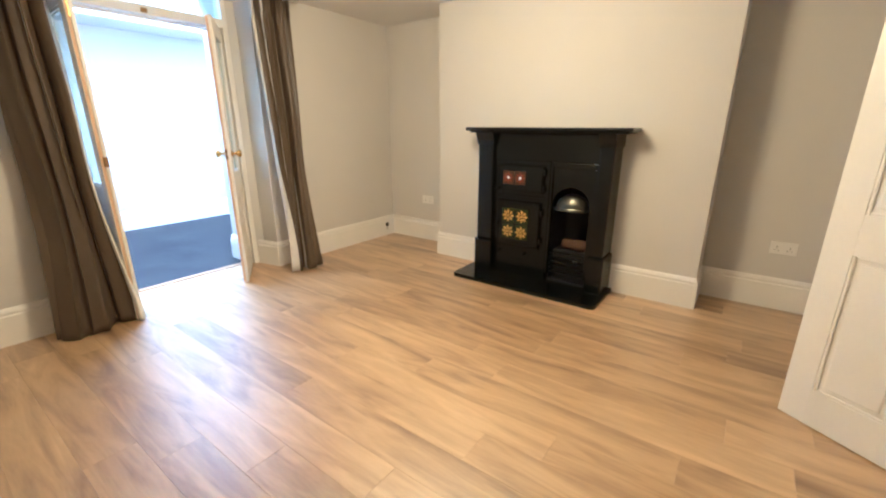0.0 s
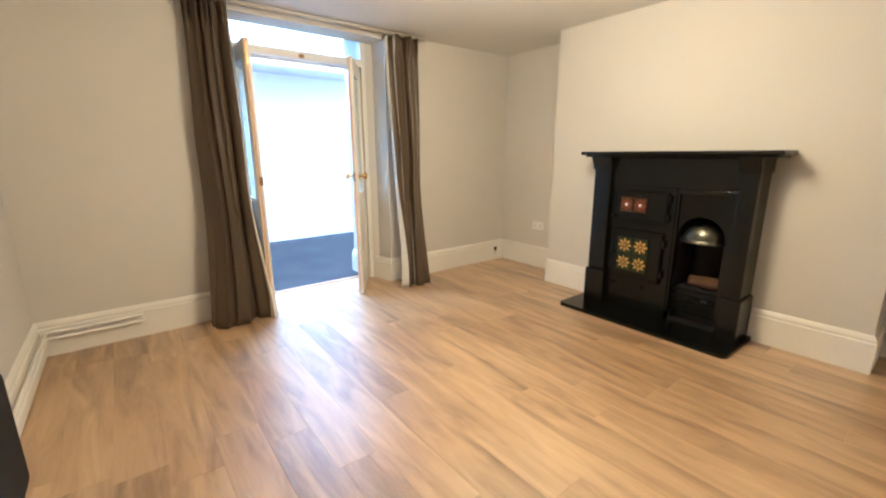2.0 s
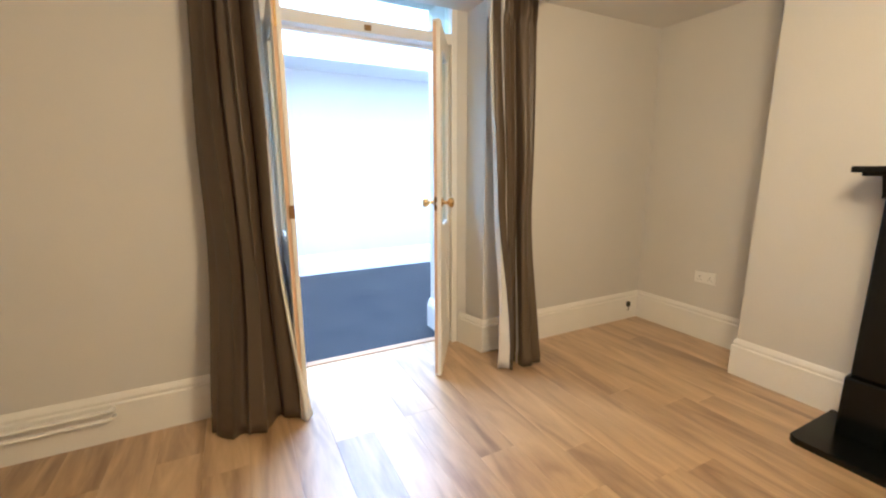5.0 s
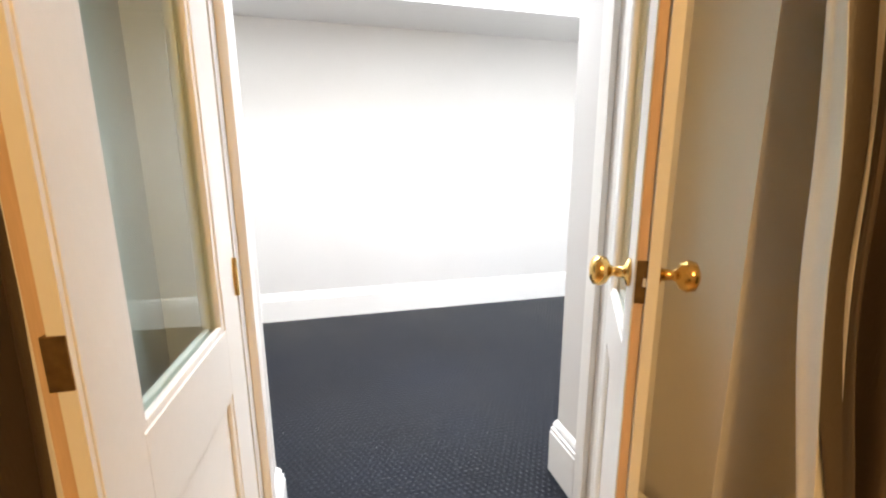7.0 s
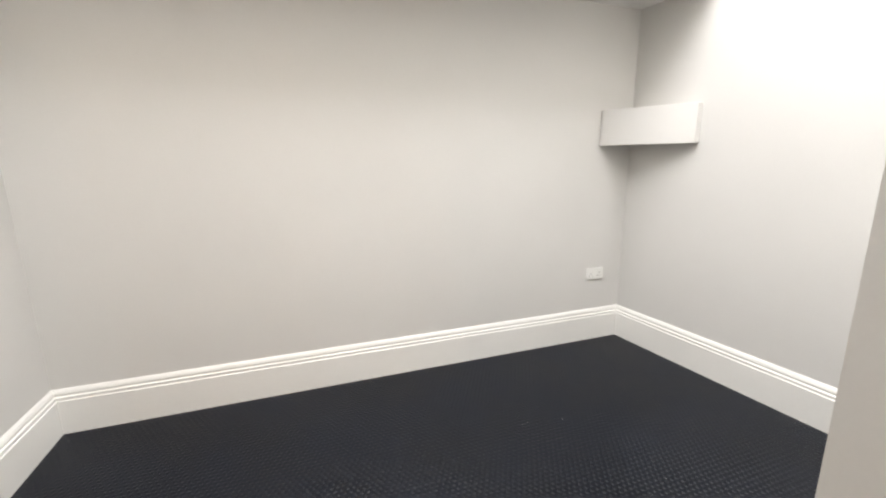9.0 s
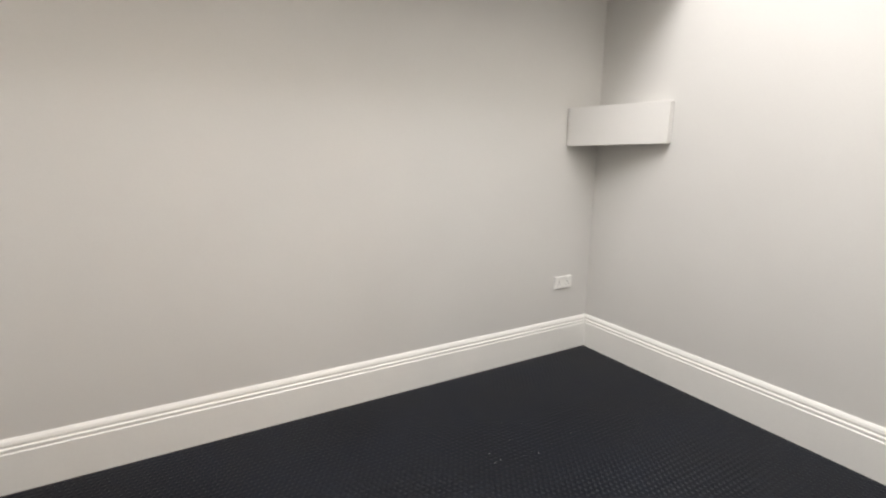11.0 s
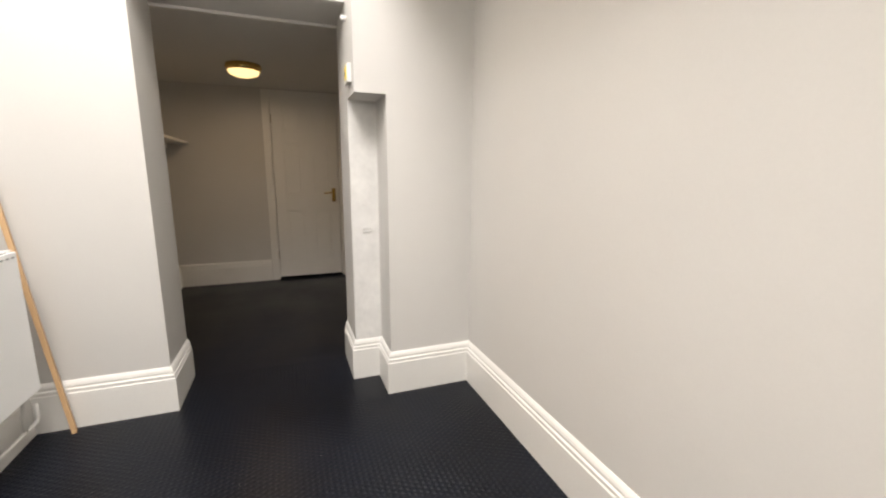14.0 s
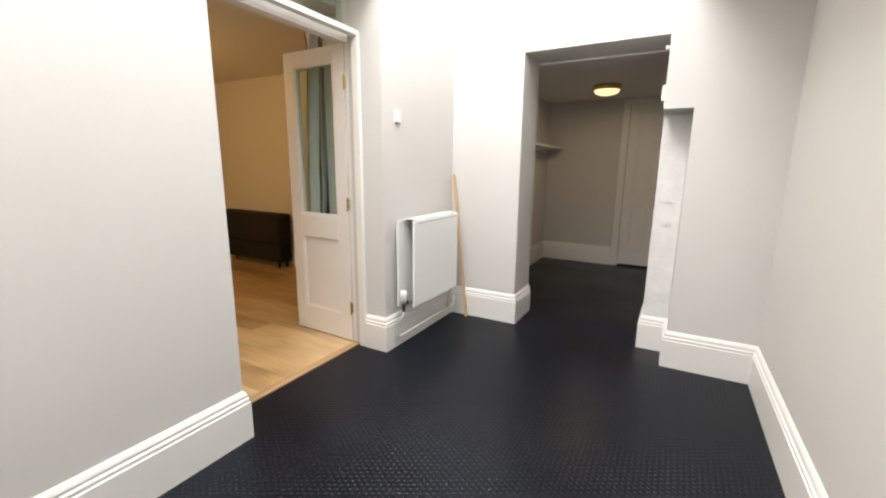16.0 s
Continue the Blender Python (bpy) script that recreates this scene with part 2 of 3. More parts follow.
def thing(name, label, category, at=(0, 0, 0), rz=0, group="", kind=""):
    ob = new(name)
    ob.matrix_world = pose(*at, 0, 0, rz)
    ob.empty_display_size = 0.1
    return tagged(ob, label, category, group, kind)


def structure(name, bm, mat, label, category):
    return tagged(part(name, bm, mat), label, category, kind="structure")


# ---- the large structure ----
YA, YB = 0.02, 0.61          # faces of the thick wall between the rooms
XL, XR = -4.055, 0.02        # sitting room
YK = -4.32                   # its back wall
HA = 2.25                    # its ceiling
XBR, YF = 0.04, 2.725        # second room: end wall, far wall
XE1, XE2 = 0.05, 0.235       # the end wall runs askew
XP, XW = -3.41, -3.62        # pier face and the face beside the opening
YS = 2.18                    # front of the soffit
HS = 2.295                   # soffit along the far wall
HW = 4.1                    # top of the rooflight well
HC = 2.07                    # hall ceiling
XE = -6.25                   # hall end wall
OL, OR, OT = 1.18, 2.105, 2.038  # opening to the hall
DL, DR = -2.745, -1.595      # outer edges of the french door frame
XJL, XJR = -2.687, -1.629    # reveals beyond the french doors
XCB = -0.332                 # chimney breast

structure("wall_between_rooms", boxes([
    (XL - 0.15, -2.815, YA, 0.25, 0, HA), (-1.522, XR + 0.15, YA, 0.25, 0, HA), (-2.815, -1.522, YA, 0.25, 2.2, HA),
    (XW - 0.37, DL, 0.25, 0.355, 0, HW), (DR, 0.45, 0.25, 0.355, 0, HW), (DL, DR, 0.25, 0.355, 2.3, HW),
    (XW - 0.37, XJL, 0.355, YB, 0, HW), (XJR, 0.45, 0.355, YB, 0, HW), (XJL, XJR, 0.355, YB, 2.3, HW),
]), WALL, "thick pale grey painted wall with a doorway", "wall")
structure("wall_alcove", box(XR, XR + 0.15, YK, YA, 0, HA), WALL, "pale grey painted alcove wall", "wall")
structure("chimney_breast", boxes([(XCB, XR, -3.17, -2.46, 0, HA), (XCB, XR, -2.15, -0.942, 0, HA), (XCB, XR, -2.46, -2.15, 0.9, HA)]), WALL, "pale grey painted chimney breast", "chimney breast")
structure("wall_left", box(XL - 0.15, XL, YK, YA, 0, HA), WALL, "pale grey painted side wall", "wall")
structure("wall_back", boxes([(XL - 0.15, -1.86, YK - 0.15, YK, 0, HA), (-0.98, XR + 0.15, YK - 0.15, YK, 0, HA), (-1.86, -0.98, YK - 0.15, YK, 2.08, HA)]), WALL, "pale grey painted wall with a door opening", "wall")
structure("lobby_wall", boxes([(-2.3, -0.5, -5.6, -5.5, 0, HA), (-2.4, -2.3, -5.6, YK - 0.15, 0, HA), (-0.5, -0.4, -5.6, YK - 0.15, 0, HA)]), WALL, "plain wall beyond the open door", "wall")
structure("lobby_floor", box(-2.4, -0.4, -5.6, YK, -0.1, -0.004), PLANK, "plain floor beyond the open door", "floor")
structure("ceiling_sitting_room", boxes([(XL - 0.15, XR + 0.15, -5.6, 0.25, HA, HA + 0.1)]), CEIL, "white painted plaster ceiling", "ceiling")
structure("wall_far", box(-4.0, 0.45, YF, YF + 0.15, 0, HW), WALL, "long pale grey painted wall", "wall")
structure("wall_end", prism([(XE1, YF), (XE2, YB), (0.45, YB), (0.45, YF)], 0, HW), WALL, "pale grey painted end wall lit from above", "wall")
structure("wall_to_hall", boxes([
    (XW - 0.37, XW, YB, OL, 0, HW), (XW - 0.37, XW, OL, OR, OT, HW), (XW - 0.37, -3.645, OR, YF, 0, HW),
    (-3.645, XP, 2.26, YF, 0, HW), (-3.645, XP, OR, 2.26, 1.575, HW),
]), WALL, "pale grey painted wall with a wide opening and notched pier", "wall")
structure("ceiling_soffit", boxes([(XW, 0.16, YS, YF, HS, HW)]), CEIL, "white soffit along the far wall", "ceiling")
structure("hall_wall_left", box(XE - 0.15, XW - 0.37, 0.52, 0.67, 0, HC), WALL, "dim grey painted hall wall", "wall")
structure("hall_wall_right", box(XE - 0.15, XW - 0.37, 2.6, YF, 0, HC), WALL, "dim grey painted hall wall", "wall")
structure("hall_wall_end", boxes([(XE - 0.12, XE, 0.67, 1.64, 0, HC), (XE - 0.12, XE, 2.36, 2.6, 0, HC), (XE - 0.12, XE, 1.64, 2.36, 2.01, HC)]), WALL, "dim grey painted end wall with a door", "wall")
# unseen shell, added to keep sky light out behind the hall door
structure("unseen_hall_backing", boxes([(XE - 0.4, XE - 0.3, 0.5, YF, -0.1, HC + 0.1), (XE - 0.3, XE - 0.12, 1.2, 1.3, -0.1, HC + 0.1), (XE - 0.3, XE - 0.12, 2.6, 2.7, -0.1, HC + 0.1), (XE - 0.4, XE - 0.12, 1.2, 2.7, HC + 0.1, HC + 0.2), (XE - 0.4, XE - 0.15, 0.5, YF, -0.2, -0.1)]), WALL, "unseen plain backing added behind the closed hall door", "wall")
structure("ceiling_hall", box(XE - 0.15, XW - 0.37, 0.52, YF, HC, HC + 0.1), CEIL, "low white hall ceiling", "ceiling")

# rooflight over the second room
rl = structure("rooflight", boxes([(XW, 0.24, YB, YB + 0.06, HW, HW + 0.08), (XW, 0.24, YS - 0.06, YS, HW, HW + 0.08), (XW, XW + 0.06, YB + 0.06, YS - 0.06, HW, HW + 0.08), (XBR + 0.14, XBR + 0.2, YB + 0.06, YS - 0.06, HW, HW + 0.08), (-1.83, -1.77, YB + 0.06, YS - 0.06, HW, HW + 0.08)]), WHITE, "white framed rooflight", "rooflight")
for a, b in ((XW + 0.06, -1.83), (-1.77, XBR + 0.14)):
    p = part("pane", box(a, b, YB + 0.06, YS - 0.06, HW + 0.03, HW + 0.036), GLASS, rl)
    p.visible_shadow = False

# skirting boards
SK_A = [(0, 0), (0.02, 0), (0.02, 0.178), (0.014, 0.184), (0.016, 0.2), (0.01, 0.214), (0.003, 0.225), (0, 0.225)]
SK_B = [(0, 0), (0.022, 0), (0.022, 0.176), (0.017, 0.18), (0.019, 0.186), (0.019, 0.196), (0.012, 0.2), (0.014, 0.212), (0.01, 0.224), (0.003, 0.235), (0, 0.235)]


def skirting(path, prof=SK_B):
    return structure("baseboard", sweep(path, prof), WHITE, "tall white moulded skirting board", "skirting board")


skirting([(-1.57, 0.25), (-1.522, YA), (XR, YA), (XR, -0.942), (XCB, -0.942), (XCB, -1.49)][::-1], SK_A)
skirting([(XCB, -2.605), (XCB, -3.17), (XR, -3.17), (XR, YK), (-0.9, YK)][::-1], SK_A)
skirting([(-1.94, YK), (XL, YK), (XL, YA), (-2.815, YA), (-2.77, 0.25)][::-1], SK_A)
skirting([(XJR, 0.452), (XJR, YB), (XE2, YB), (XE1, YF), (XP, YF), (XP, 2.26), (-3.645, 2.26), (-3.645, OR), (XW - 0.37, OR)])
skirting([(XW - 0.37, OL), (XW, OL), (XW, YB), (XJL, YB), (XJL, 0.452)])
skirting([(XE, 1.57), (XE, 0.67), (XW - 0.37, 0.67), (XW - 0.37, OL)])
skirting([(XW - 0.37, OR), (XW - 0.37, 2.6), (XE, 2.6), (XE, 2.43)])

# french door frame with transom light
fr = structure("door_frame_1", boxes([(DL, -2.705, 0.25, 0.35, 0, 2.3), (-1.635, DR, 0.25, 0.35, 0, 2.3), (-2.705, -1.635, 0.25, 0.35, 1.99, 2.055), (-2.705, -1.635, 0.25, 0.35, 2.25, 2.3)], 0.004), WHITE, "white painted door frame with glazed transom", "door frame")
part("transom_pane", box(-2.705, -1.635, 0.297, 0.302, 2.055, 2.25), GLASS, fr).visible_shadow = False
part("keep", box(-2.2, -2.16, 0.238, 0.25, 2.0, 2.03, 0.003), OLDBRASS, fr, "small brass bolt keep")
part("stop_bead", boxes([(-2.705, -2.69, 0.33, 0.35, 0, 1.99), (-1.65, -1.635, 0.33, 0.35, 0, 1.99), (-2.69, -1.65, 0.33, 0.35, 1.975, 1.99)]), WHITE, fr)
part("lining", boxes([(XJL, XJL + 0.022, 0.4, 0.45, 0, 2.03), (XJR - 0.022, XJR, 0.4, 0.45, 0, 2.03), (XJL + 0.022, XJR - 0.022, 0.4, 0.45, 2.0, 2.03)], 0.002), WHITE, fr)
structure("threshold", box(-2.705, -1.635, 0.33, 0.385, -0.01, 0.008, 0.003), THRESH, "oak threshold strip between the floors", "threshold")


def knob(side):
    return lathe([(0.0, 0), (0.026, 0.0), (0.026, 0.006), (0.012, 0.01), (0.009, 0.028), (0.012, 0.034), (0.024, 0.04), (0.029, 0.052), (0.026, 0.064), (0.014, 0.07), (0.0, 0.071)] if side > 0 else
                 [(0.0, 0), (0.026, 0.0), (0.026, -0.006), (0.012, -0.01), (0.009, -0.028), (0.012, -0.034), (0.024, -0.04), (0.029, -0.052), (0.026, -0.064), (0.014, -0.07), (0.0, -0.071)], "y", 24)


def french_leaf(name, at, rz, s, with_knob, label):
    """A half-glazed leaf; it runs from the hinge along local x, s sets the side of the hinge knuckles."""
    W, T, H = 0.555, 0.02, 1.98
    d = thing(name, label, "door", at, rz)
    z = 0.008
    for a, b in ((0, 0.095), (W - 0.095, W)):
        part("stile", box(a, b, -T, T, z, H, 0.002), WHITE, d)
    for a, b in ((z, 0.19), (0.735, 0.885), (H - 0.095, H)):
        part("rail", box(0.095, W - 0.095, -T, T, a, b, 0.0015), WHITE, d)
    part("panel", box(0.09, W - 0.09, -0.008, 0.008, 0.18, 0.745), WHITE, d)
    g = part("pane", box(0.09, W - 0.09, -0.002, 0.002, 0.88, H - 0.09), GLASS, d)
    g.visible_shadow = False
    for za, zb in ((0.19, 0.735), (0.885, H - 0.095)):
        for f in (-1, 1):
            y0, y1 = sorted((f * 0.0045 if za > 0.5 else f * 0.008, f * 0.017))
            w = 0.014
            part("bead", boxes([(0.095, 0.095 + w, y0, y1, za, zb), (W - 0.095 - w, W - 0.095, y0, y1, za, zb), (0.095 + w, W - 0.095 - w, y0, y1, za, za + w), (0.095 + w, W - 0.095 - w, y0, y1, zb - w, zb)], 0.003), WHITE, d)
    part("bare_edge", box(W - 0.0005, W + 0.0015, -T + 0.003, -0.002, z + 0.01, H - 0.01), OAKEDGE, d, "worn timber showing along the meeting edge")
    part("rebate", box(W, W + 0.008, 0.0, T - 0.002, z, H, 0.001), WHITE, d)
    for hz in (0.25, 0.98, 1.75):
        hg = part("hinge", lathe([(0.0, -0.045), (0.006, -0.045), (0.006, 0.045), (0.0, 0.045)], "z", 10, (-0.002, s * (T + 0.004), hz)), BRASS, d, "brass butt hinge")
        part("hinge_plate", box(0.0, 0.002, s * (T - 0.03) - 0.004, s * (T - 0.03) + 0.03, hz - 0.04, hz + 0.04), BRASS, hg)
    if with_knob:
        lock = part("lock_plate", box(W - 0.001, W + 0.003, -0.017, 0.013, 1.0, 1.075, 0.0015), OLDBRASS, d, "tarnished brass latch plate")
        part("latch_hole", box(W + 0.003, W + 0.004, -0.006, 0.003, 1.03, 1.045), WHITE, lock)
        for f in (-1, 1):
            kb = part("door_knob", knob(f), BRASS, d, "turned brass door knob", True)
            kb.location = (W - 0.055, f * T, 1.04)
    else:
        part("strike_plate", box(W - 0.001, W + 0.0095, -0.006, 0.017, 1.008, 1.068, 0.0015), OLDBRASS, d, "tarnished brass strike plate")
        part("flush_bolt", box(W - 0.001, W + 0.004, -0.008, 0.008, H - 0.17, H - 0.03, 0.001), BRASS, d, "brass flush bolt")
    return d


french_leaf("french_door", (-2.705, 0.315, 0), -92, 1, False, "white half-glazed french door leaf standing open inward")
french_leaf("french_door", (-1.64, 0.315, 0), 237, 1, True, "white half-glazed french door leaf with brass knobs, open")


def panel_door(name, label, W, H, at, rz, handle_x):
    """Six-panel door; runs from the hinge along local x."""
    d = thing(name, label, "door", at, rz)
    T = 0.019
    st, mid = 0.1, 0.09
    cx = W / 2
    cols = [(st, cx - mid / 2), (cx + mid / 2, W - st)]
    rows = [(0.17, 0.77), (0.93, 1.5), (1.6, H - 0.1)]
    for a, b in ((0, st), (W - st, W), (cx - mid / 2, cx + mid / 2)):
        part("stile", box(a, b, -T, T, 0.006, H, 0.0015), WHITE, d)
    for a, b in ((0.006, 0.17), (0.77, 0.93), (1.5, 1.6), (H - 0.1, H)):
        for c0, c1 in cols:
            part("rail", box(c0, c1, -T, T, a, b), WHITE, d)
    for c0, c1 in cols:
        for r0, r1 in rows:
            bm = box(c0 - 0.003, c1 + 0.003, -0.008, 0.008, r0 - 0.003, r1 + 0.003)
            box(c0 + 0.028, c1 - 0.028, -0.015, 0.015, r0 + 0.028, r1 - 0.028, 0.006, bm)
            for f in (-1, 1):
                y0, y1 = sorted((f * 0.008, f * 0.017))
                for q in ((c0, c0 + 0.012, y0, y1, r0, r1), (c1 - 0.012, c1, y0, y1, r0, r1), (c0 + 0.012, c1 - 0.012, y0, y1, r0, r0 + 0.012), (c0 + 0.012, c1 - 0.012, y0, y1, r1 - 0.012, r1)):
                    box(*q, bevel=0.004, bm=bm)
            part("panel", bm, WHITE, d)
    for f in (-1, 1) if handle_x else ():
        plate = part("handle_plate", box(handle_x - 0.02, handle_x + 0.02, f * T, f * (T + 0.006), 0.85, 1.0, 0.002), BRASS, d, "brass handle plate")
        sx = -1 if handle_x > cx else 1
        part("lever", merge(lathe([(0.0, 0), (0.009, 0.0), (0.009, f * 0.045), (0.0, f * 0.045)], "y", 12, (handle_x, f * T, 0.95)), tube([(handle_x, f * (T + 0.042), 0.95), (handle_x + sx * 0.05, f * (T + 0.045), 0.952), (handle_x + sx * 0.11, f * (T + 0.042), 0.945)], 0.008)), BRASS, plate, "", True)
    for hz in (0.25, 1.75):
        part("hinge", lathe([(0.0, -0.045), (0.006, -0.045), (0.006, 0.045), (0.0, 0.045)], "z", 10, (-0.002, T + 0.004, hz)), OLDBRASS, d)
    return d


panel_door("panel_door", "white six-panel door standing half open into the room", 0.76, 2.0, (-1.74, -4.28, 0), 57.5, 0)
panel_door("panel_door", "closed white six-panel door at the end of the hall", 0.68, 1.985, (XE - 0.02, 1.66, 0.022), 90, 0.62)
structure("door_frame_2", boxes([(XE - 0.005, XE + 0.018, 1.575, 1.645, 0, 2.075 - 0.02), (XE - 0.005, XE + 0.018, 2.355, 2.425, 0, 2.055), (XE - 0.005, XE + 0.018, 1.645, 2.355, 2.0, 2.055), (XE - 0.12, XE - 0.005, 1.64, 1.655, 0, 2.01), (XE - 0.12, XE - 0.005, 2.345, 2.36, 0, 2.01), (XE - 0.12, XE - 0.005, 1.655, 2.345, 1.999, 2.01), ], 0.002), WHITE, "white moulded door architrave", "door frame")
structure("door_frame_3", boxes([(-1.94, -1.85, YK, YK + 0.02, 0, 2.15), (-0.99, -0.9, YK, YK + 0.02, 0, 2.15), (-1.85, -0.99, YK, YK + 0.02, 2.07, 2.15), (-1.86, -1.76, YK - 0.15, YK, 0, 2.08), (-1.0, -0.98, YK - 0.15, YK, 0, 2.08), (-1.76, -1.0, YK - 0.15, YK, 2.05, 2.08)], 0.002), WHITE, "white door architrave", "door frame")

# ---- sitting room: the range ----
rg = thing("kitchen_range", "black leaded cast iron kitchen range with mantel shelf", "fireplace", (0, 0, 0))
part("mantel_shelf", merge(box(-0.6, XCB, -2.695, -1.405, 1.205, 1.232, 0.007, seg=3), box(-0.575, XCB, -2.665, -1.435, 1.19, 1.206, 0.004)), IRON, rg)
for y0, y1 in ((-1.655, -1.515), (-2.588, -2.488)):
    pl = part("pilaster", box(-0.562, XCB, y0, y1, 0.31, 1.12, 0.012), IRON, rg)
    part("plinth", box(-0.578, XCB, y0 - 0.012, y1 + 0.012, 0.028, 0.31, 0.012), IRON, pl)
    part("corbel", sweep([(XCB, y1 + 0.008), (XCB, y0 - 0.008)][::-1], [(0, 1.1), (0.235, 1.1), (0.24, 1.13), (0.255, 1.16), (0.27, 1.192), (0, 1.192)]), IRON, pl)
part("frieze", box(-0.53, XCB, -2.488, -1.655, 0.985, 1.19, 0.004), IRON, rg)
part("oven_front", box(-0.52, XCB, -2.135, -1.655, 0.03, 0.985, 0.003), IRON, rg)
part("strap", boxes([(-0.535, -0.52, -2.135, -2.105, 0.03, 0.985), (-0.53, -0.52, -2.105, -1.655, 0.69, 0.71), (-0.528, -0.52, -2.105, -1.655, 0.955, 0.985)], 0.003), IRON, rg)


def tile_flower(y, z, w, h, ground, petal, parent):
    t = part("tile", box(-0.5485, -0.543, y - w / 2, y + w / 2, z - h / 2, z + h / 2, 0.0015), ground, parent)
    bm = bmesh.new()
    for k in range(8):
        a = k * math.pi / 4
        r = 0.3 * min(w, h)
        own = bmesh.new()
        bmesh.ops.create_icosphere(own, subdivisions=1, radius=1, matrix=Matrix.Translation((-0.5485, y + r * math.cos(a), z + r * math.sin(a))) @ Euler((a, 0, 0)).to_matrix().to_4x4() @ Matrix.Diagonal((0.003, r * 0.62, r * 0.3, 1)))
        merge(bm, own)
    own = bmesh.new()
    bmesh.ops.create_icosphere(own, subdivisions=2, radius=1, matrix=Matrix.Translation((-0.5485, y, z)) @ Matrix.Diagonal((0.006, 0.011, 0.011, 1)))
    part("flower", bm, petal, t, smooth=True)
    own.transform(Matrix.Translation((-0.0005, 0, 0)))
    part("flower_centre", own, PLASTIC if petal == TILE_R else TILE_Y, t, smooth=True)


def oven_door(y0, y1, z0, z1, fy, fz, cols, rows, ground, petal, label):
    od = part("oven_door", merge(boxes([(-0.545, -0.52, y0, fy[0], z0, z1), (-0.545, -0.52, fy[1], y1, z0, z1), (-0.545, -0.52, fy[0], fy[1], z0, fz[0]), (-0.545, -0.52, fy[0], fy[1], fz[1], z1)], 0.003), box(-0.543, -0.52, fy[0] - 0.002, fy[1] + 0.002, fz[0] - 0.002, fz[1] + 0.002)), IRON, rg, label)
    w, h = (fy[1] - fy[0]) / cols, (fz[1] - fz[0]) / rows
    for i in range(cols):
        for j in range(rows):
            tile_flower(fy[0] + (i + 0.5) * w, fz[0] + (j + 0.5) * h, w - 0.008, h - 0.008, ground, petal, od)
    part("raised_rim", boxes([(-0.551, -0.545, y0 + 0.006, y0 + 0.016, z0 + 0.006, z1 - 0.006), (-0.551, -0.545, y1 - 0.016, y1 - 0.006, z0 + 0.006, z1 - 0.006), (-0.551, -0.545, y0 + 0.016, y1 - 0.016, z0 + 0.006, z0 + 0.016), (-0.551, -0.545, y0 + 0.016, y1 - 0.016, z1 - 0.016, z1 - 0.006)], 0.002), IRON, od)
    for hz in (z0 + 0.2 * (z1 - z0), z1 - 0.2 * (z1 - z0)):
        part("hinge", lathe([(0.0, -0.025), (0.011, -0.025), (0.011, 0.025), (0.0, 0.025)], "z", 12, (-0.548, y0 - 0.012, hz)), IRON, od)
    part("catch", lathe([(0.0, 0.0), (0.007, 0.0), (0.007, -0.02), (0.012, -0.026), (0.01, -0.036), (0.0, -0.038)], "x", 12, (-0.545, y1 - 0.01, (z0 + z1) / 2 + (0.0 if z1 - z0 > 0.25 else -0.085))), IRON, od)
    return od


oven_door(-2.085, -1.69, 0.735, 0.945, (-1.945, -1.74), (0.79, 0.905), 2, 1, TILE_B, TILE_R, "iron oven door with two red flowered tiles")
oven_door(-2.075, -1.7, 0.285, 0.66, (-1.985, -1.745), (0.34, 0.605), 2, 2, TILE_G, TILE_Y, "iron oven door with four amber flowered tiles")
for yy in (-1.72, -1.95):
    part("knob", lathe([(0.0, 0), (0.006, 0), (0.006, -0.012), (0.011, -0.018), (0.009, -0.028), (0.0, -0.03)], "x", 12, (-0.52, yy, 0.225)), IRON, rg)
part("soot_door", box(-0.526, -0.52, -1.93, -1.79, 0.11, 0.17, 0.002), IRON, rg)


def arch_plate(y0, y1, z0, z1, oy0, oy1, ospring, x0, x1):
    """An iron plate with a round-headed opening."""
    bm = bmesh.new()
    cy, r = (oy0 + oy1) / 2, (oy1 - oy0) / 2
    inner = [(oy0, z0)] + [(cy - r * math.cos(math.pi * k / 16), ospring + r * math.sin(math.pi * k / 16)) for k in range(17)] + [(oy1, z0)]
    outer = []
    for y, z in inner:
        if z <= ospring and y < cy:
            outer.append((y0, z if z == z0 else ospring))
        elif z <= ospring + 1e-6 and y > cy:
            outer.append((y1, z if z == z0 else ospring))
        else:
            a = math.atan2(z - ospring, y - cy)
            k = min((y1 - cy) / max(abs(math.cos(a)), 1e-6), (z1 - ospring) / max(math.sin(a), 1e-6))
            outer.append((cy + k * math.cos(a), ospring + k * math.sin(a)))
    fi, fo = [bm.verts.new((x0, *p)) for p in inner], [bm.verts.new((x0, *p)) for p in outer]
    bi, bo = [bm.verts.new((x1, *p)) for p in inner], [bm.verts.new((x1, *p)) for p in outer]
    for k in range(len(inner) - 1):
        for q in ((fi[k], fi[k + 1], fo[k + 1], fo[k]), (bi[k + 1], bi[k], bo[k], bo[k + 1]), (fi[k + 1], fi[k], bi[k], bi[k + 1]), (fo[k], fo[k + 1], bo[k + 1], bo[k])):
            bm.faces.new(q)
    return bm


